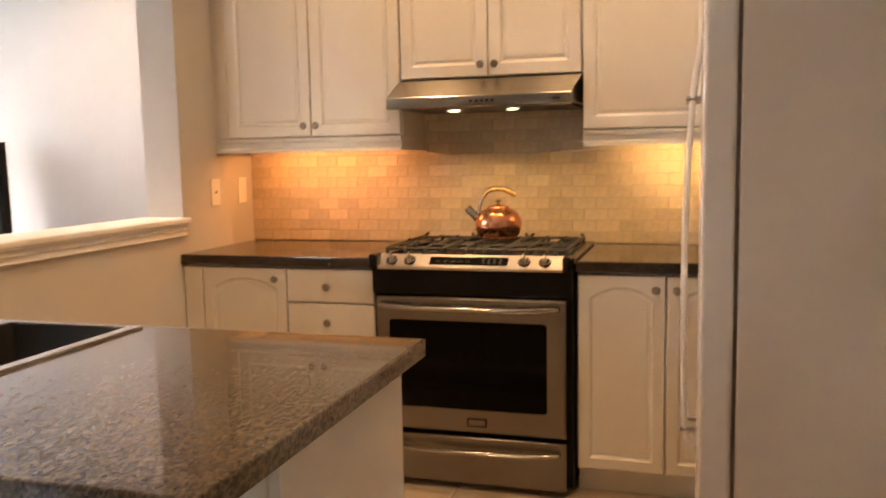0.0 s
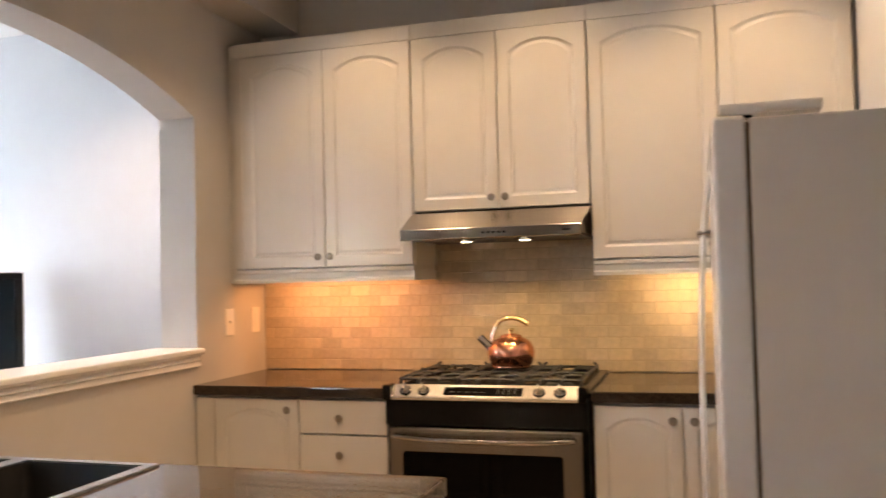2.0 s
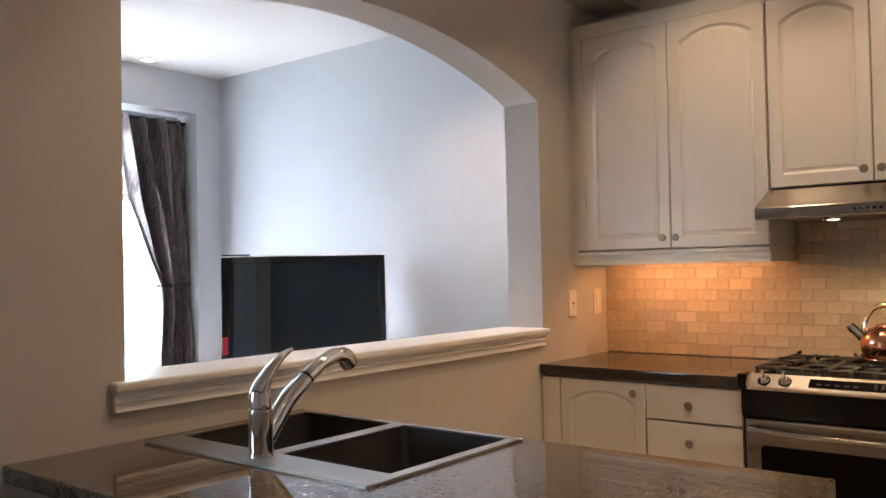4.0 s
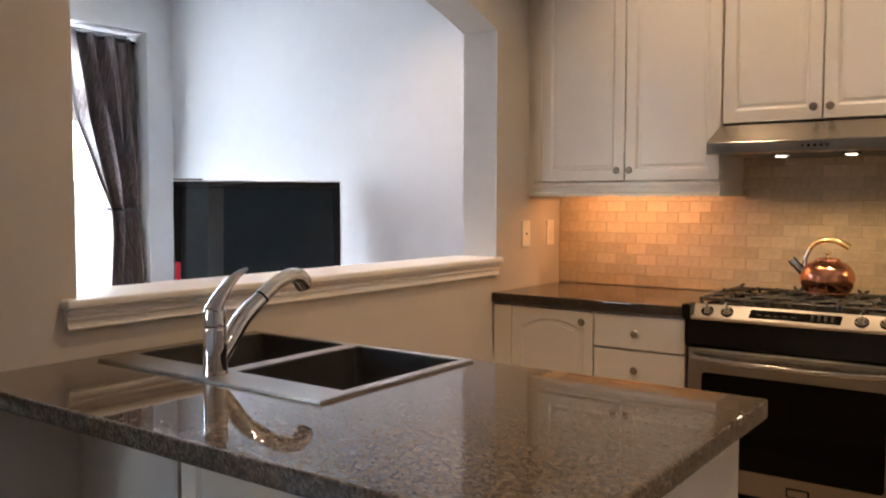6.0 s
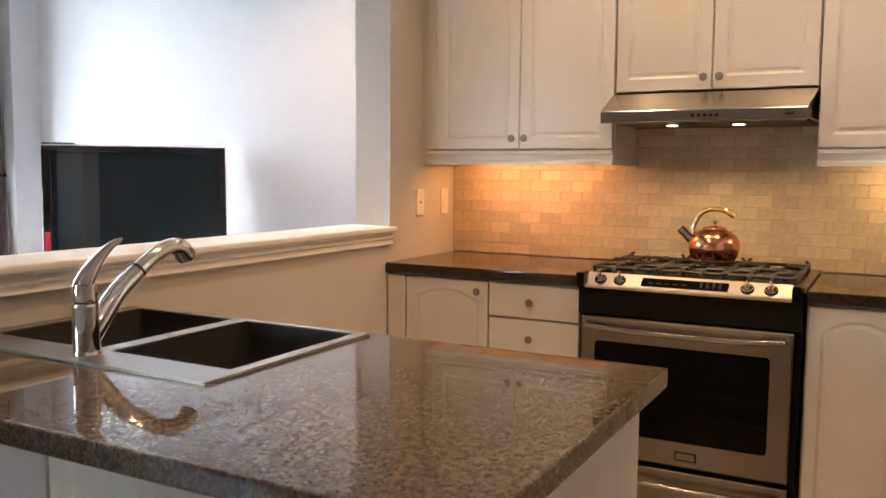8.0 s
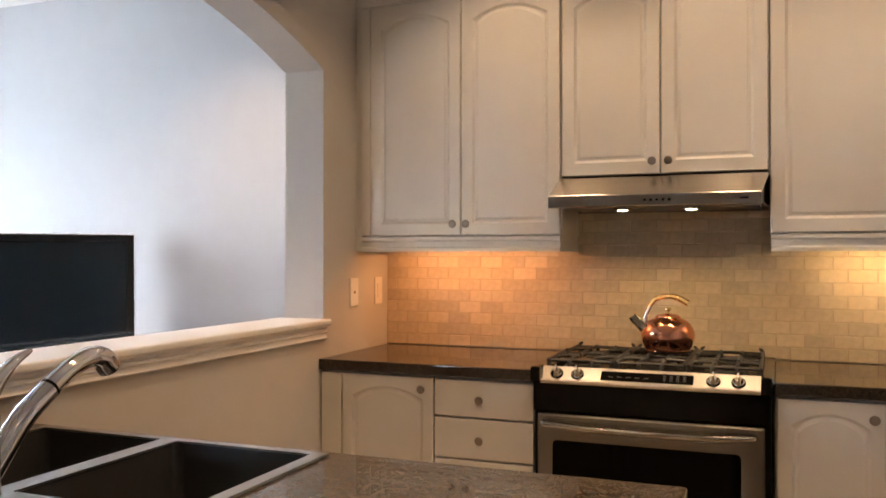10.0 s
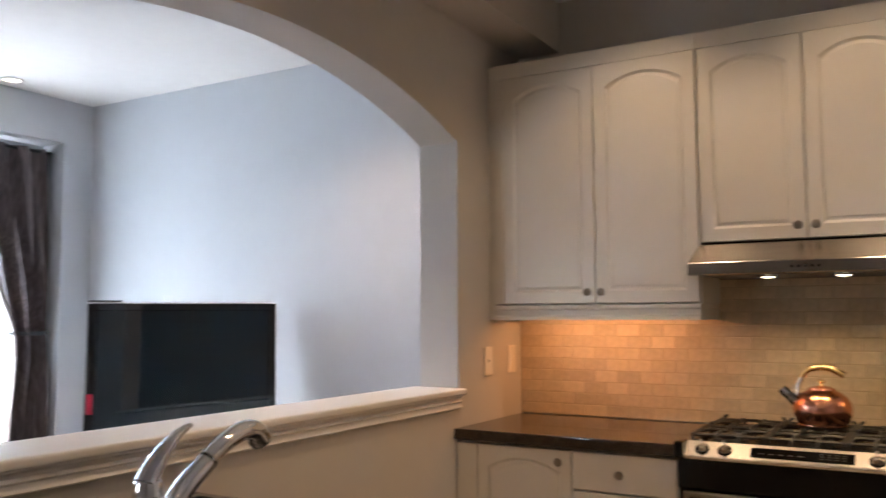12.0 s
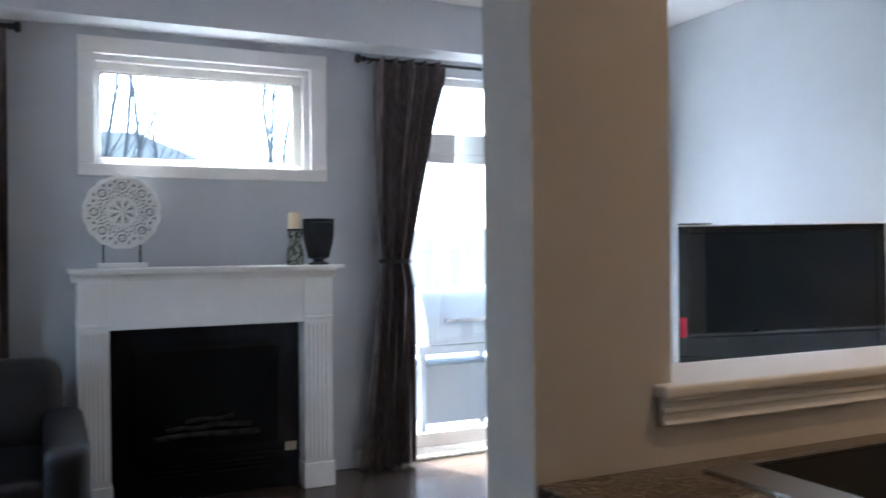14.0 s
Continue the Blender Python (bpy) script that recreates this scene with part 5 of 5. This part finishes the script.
def ceiling_fan():
    x, y = -2.15, -2.75
    f = thing("ceiling_fan", (x, y, H), "ceiling fan with reddish brown blades", "ceiling fan")
    part("canopy", lathe([(0, 0), (0.07, 0), (0.065, -0.04), (0.02, -0.06), (0, -0.06)], Matrix.Translation((x, y, H - 0.001)), 24), NICKEL, f)
    part("downrod", tube([(x, y, H - 0.05), (x, y, H - 0.16)], 0.012, 10), NICKEL, f)
    part("motor", lathe([(0, 0), (0.05, 0), (0.10, -0.03), (0.105, -0.09), (0.06, -0.12), (0, -0.125)], Matrix.Translation((x, y, H - 0.155)), 28), NICKEL, f)
    for k in range(5):
        ang = 117 + 72 * k
        m = pose(x, y, 2.60, 0, 0, ang)
        b = bmesh.new()
        outline = [(0.16, -0.045), (0.30, -0.062), (0.62, -0.072), (0.66, -0.055), (0.67, 0.0), (0.66, 0.055), (0.62, 0.072), (0.30, 0.062), (0.16, 0.045)]
        prism(outline, "z", -0.004, 0.004, b)
        bl = part("blade", shift(b, m @ pose(0, 0, 0, 10, 0, 0)), FAN_WOOD, f, "reddish brown wooden blade")
        part("blade_arm", shift(box(0.08, 0.22, -0.014, 0.014, 0.005, 0.012, 0.002), m), NICKEL, bl)


ceiling_fan()


def recessed(x, y):
    r = thing("recessed_light", (x, y, H), "small round recessed ceiling light", "ceiling light", "recessed ceiling lights")
    part("trim_ring", lathe([(0.045, -0.001), (0.062, -0.001), (0.062, -0.006), (0.050, -0.008), (0.045, -0.001)], Matrix.Translation((x, y, H)), 28), TRIM, r)
    part("lens", lathe([(0, -0.0015), (0.0445, -0.0015), (0.0445, -0.004), (0, -0.004)], Matrix.Translation((x, y, H)), 28), CAN_LIGHT, r, "lit warm lens")


for sx, sy, watts, cone in SPOTS:
    recessed(sx, sy)
recessed(-0.80, -0.55)
recessed(-3.2, -0.55)


def strip_light(x, half):
    p = thing("under_cabinet_light", (x, -0.2, 1.39), "slim under-cabinet strip light", "light", "under-cabinet lights")
    part("housing", box(x - half, x + half, -0.265, -0.195, 1.386, 1.3915, 0.002), TRIM, p)


strip_light(0.46, 0.31)
strip_light(2.06, 0.13)


# ---- outside ----
YARD = [(-400, -300), (400, -300), (400, -6.35), (-3.8, -6.35), (-3.8, 300), (-400, 300)]
tagged(solid("ground", prism(YARD, "z", -0.35, -0.10), SNOW), "pale sunlit patio paving and yard", "ground", kind="structure")


def bbq():
    x, y = -4.65, -0.85
    g = thing("barbecue", (x, y, -0.1), "pale grey barbecue grill with a domed lid", "barbecue")
    pts = [(x + 0.27 * math.cos(radians(a)), 0.62 + 0.42 * math.sin(radians(a))) for a in range(0, 181, 15)]
    part("lid", prism(pts, "y", y - 0.33, y + 0.33), GRILL, g, "domed lid")
    part("side_shelf", box(x - 0.26, x + 0.26, y - 0.40, y + 0.40, 0.55, 0.615, 0.01), GRILL, g)
    for fx in (-0.24, 0.2):
        for fy in (-0.38, 0.34):
            part("leg", box(x + fx, x + fx + 0.04, y + fy, y + fy + 0.04, -0.1, 0.5495), GRILL, g)
    part("cart_panel", box(x - 0.19, x + 0.19, y - 0.33, y + 0.33, 0.02, 0.46, 0.01), GRILL_DARK, g)
    part("handle", tube([(x + 0.29, y - 0.2, 0.80), (x + 0.29, y + 0.2, 0.80)], 0.014, 8), STEEL, g)


bbq()


def fence():
    f = thing("fence", (-11, -2, -0.1), "weathered cedar board fence", "fence")
    for i in range(60):
        y = -9.0 + i * 0.26
        part("board", box(-11.03, -11.0, y, y + 0.24, -0.1, 1.65 + 0.02 * math.sin(i * 1.7)), FENCE, f)
    for z in (0.2, 1.3):
        part("rail", box(-10.998, -10.95, -9.0, 6.6, z, z + 0.09), FENCE, f)


fence()


def house(x, y, w, d, wall_h, roof_h):
    h = thing("house", (x, y, -0.1), "neighbouring house with a blue grey shingle roof", "house")
    part("wall", box(x - d, x, y - w / 2, y + w / 2, -0.1, wall_h), SIDING, h)
    bm = bmesh.new()
    a = [bm.verts.new(p) for p in ((x + 0.4, y - w / 2 - 0.4, wall_h), (x + 0.4, y + w / 2 + 0.4, wall_h), (x - d - 0.4, y + w / 2 + 0.4, wall_h), (x - d - 0.4, y - w / 2 - 0.4, wall_h))]
    t = [bm.verts.new(p) for p in ((x - d / 2, y - w / 2 + 1.3, wall_h + roof_h), (x - d / 2, y + w / 2 - 1.3, wall_h + roof_h))]
    bm.faces.new((a[0], a[1], t[1], t[0])), bm.faces.new((a[1], a[2], t[1])), bm.faces.new((a[2], a[3], t[0], t[1])), bm.faces.new((a[3], a[0], t[0])), bm.faces.new(a)
    part("roof", bm, ROOF, h)
    for k in range(3):
        part("window", box(x, x + 0.05, y - w / 2 + 1.5 + k * 3, y - w / 2 + 2.7 + k * 3, 2.4, 3.8), DISPLAY, h)


house(-24, -3.9, 8.4, 8, 3.85, 1.4)


def tree(x, y, h, seed):
    """A bare winter tree: a trunk with forking limbs and twigs."""
    rng = random.Random(seed)
    t = thing("tree", (x, y, -0.1), "bare leafless winter tree", "tree", "bare trees")
    trunk, limbs = bmesh.new(), bmesh.new()
    top = [(x + 0.15 * math.sin(i * 1.3 + seed), y + 0.15 * math.cos(i * 1.1 + seed), -0.1 + h * i / 8) for i in range(9)]
    tube(top, [0.045 * (1 - i / 8.8) + 0.006 for i in range(9)], 8, trunk)
    for k in range(40):
        i = rng.uniform(1.8, 7.6)
        a = Vector(top[int(i)]).lerp(Vector(top[int(i) + 1]), i - int(i))
        ang, length = rng.uniform(0, 6.28), rng.uniform(0.8, 2.2) * (1 - i / 12)
        pts = [a]
        for s in range(5):
            pts.append(pts[-1] + Vector((math.cos(ang) * 0.45, math.sin(ang) * 0.45, 0.75 + rng.uniform(-0.2, 0.3))) * length / 5)
            ang += rng.uniform(-0.3, 0.3)
            if s > 1:
                tw = pts[-1] + Vector((rng.uniform(-1, 1), rng.uniform(-1, 1), rng.uniform(0.4, 1.2))) * length * 0.28
                tube([pts[-1], (pts[-1] + tw) / 2 + Vector((0, 0, 0.03)), tw], [0.005, 0.004, 0.002], 4, limbs)
        tube(pts, [0.017, 0.014, 0.011, 0.008, 0.006, 0.004], 5, limbs)
    part("trunk", trunk, BARK, t)
    part("limbs", limbs, BARK, t)


for i, (tx, ty, th) in enumerate(((-13.5, -2.92, 8), (-13.9, -2.72, 8.5), (-14.5, -2.50, 9), (-15.2, -2.30, 8.5), (-17, -1.55, 6.5), (-13.5, -0.06, 8), (-14.2, 0.24, 8.5), (-15, 0.66, 9))):
    tree(tx, ty, th, i)


# ---- pieces of walls and floors ----
def backsplash():
    b = thing("backsplash", (1.3, -0.005, 0.915), "tumbled beige travertine brick tile backsplash", "backsplash", kind="structure")
    part("grout_bed", box(0.0, 2.7, -0.006, -0.0005, 0.9155, 1.60), GROUT, b)
    rng = random.Random(4)
    tw, th, g = 0.1035, 0.0512, 0.0034
    meshes = {}

    def tile(w, h, v):
        key = (round(w, 4), round(h, 4), v)
        if key not in meshes:
            rr = random.Random(v * 7 + 1)
            bm = bmesh.new()
            e = 0.003
            ring = []
            for inset, y in ((0.0, 0.0), (0.0, -0.0014), (e * 0.6, -0.0026)):
                pts = []
                for cx, cz in ((inset, inset), (w / 2, inset * 0.7), (w - inset, inset), (w - inset, h - inset), (w / 2, h - inset * 0.7), (inset, h - inset)):
                    j = 0.0 if y == 0 else 0.0008
                    pts.append(bm.verts.new((cx + rr.uniform(-j, j), y + (rr.uniform(-0.0002, 0.0002) if y else 0), cz + rr.uniform(-j, j))))
                ring.append(pts)
            quads(bm, ring, True)
            bm.faces.new(ring[-1])
            meshes[key] = finish(bm, "tile", TILE, 8)
        return meshes[key]
    row = 0
    z = 0.9175
    while z < 1.50:
        xa, xb = (0.001, 2.66) if z < 1.37 else (0.89, 1.71)
        x = xa - (tw / 2 if row % 2 else 0.0)
        if xa > 0.5:
            x = 0.001 + tw * math.floor((xa - 0.001) / tw) - (tw / 2 if row % 2 else 0.0)
        while x < xb:
            l, r = max(x, 0.001), min(x + tw, 2.68)
            if r - l > 0.02:
                piece("tile", tile(r - l - g, th - g, rng.randrange(4)), b, Matrix.Translation((l + g / 2, -0.006, z)))
            x += tw
        z += th
        row += 1


backsplash()


def kitchen_floor():
    me = finish(box(0.0015, 0.3285, 0.0015, 0.3285, -0.006, 0.0, 0.0015), "floor_tile", FLOOR_TILE)
    for i in range(10):
        for j in range(17):
            piece("floor_tile", me, floor_k, Matrix.Translation((-0.08 + i * 0.33, -5.6 + j * 0.33, 0)))


kitchen_floor()


def living_floor():
    rng = random.Random(9)
    lengths = (0.9, 1.2, 1.5)
    meshes = [finish(box(0.0006, 0.1244, 0.0006, L - 0.0006, -0.006, 0.0, 0.001), "plank", PLANK) for L in lengths]
    for i in range(27):
        x = -3.585 + i * 0.125
        y = -5.2 - rng.uniform(0, 0.8)
        while y < 0.1 and x < -0.25:
            k = rng.randrange(3)
            if y + lengths[k] > 0.14:
                k = 0
                if y + lengths[k] > 0.14:
                    break
            piece("plank", meshes[k], floor_l, Matrix.Translation((x, y, 0)))
            y += lengths[k]


living_floor()
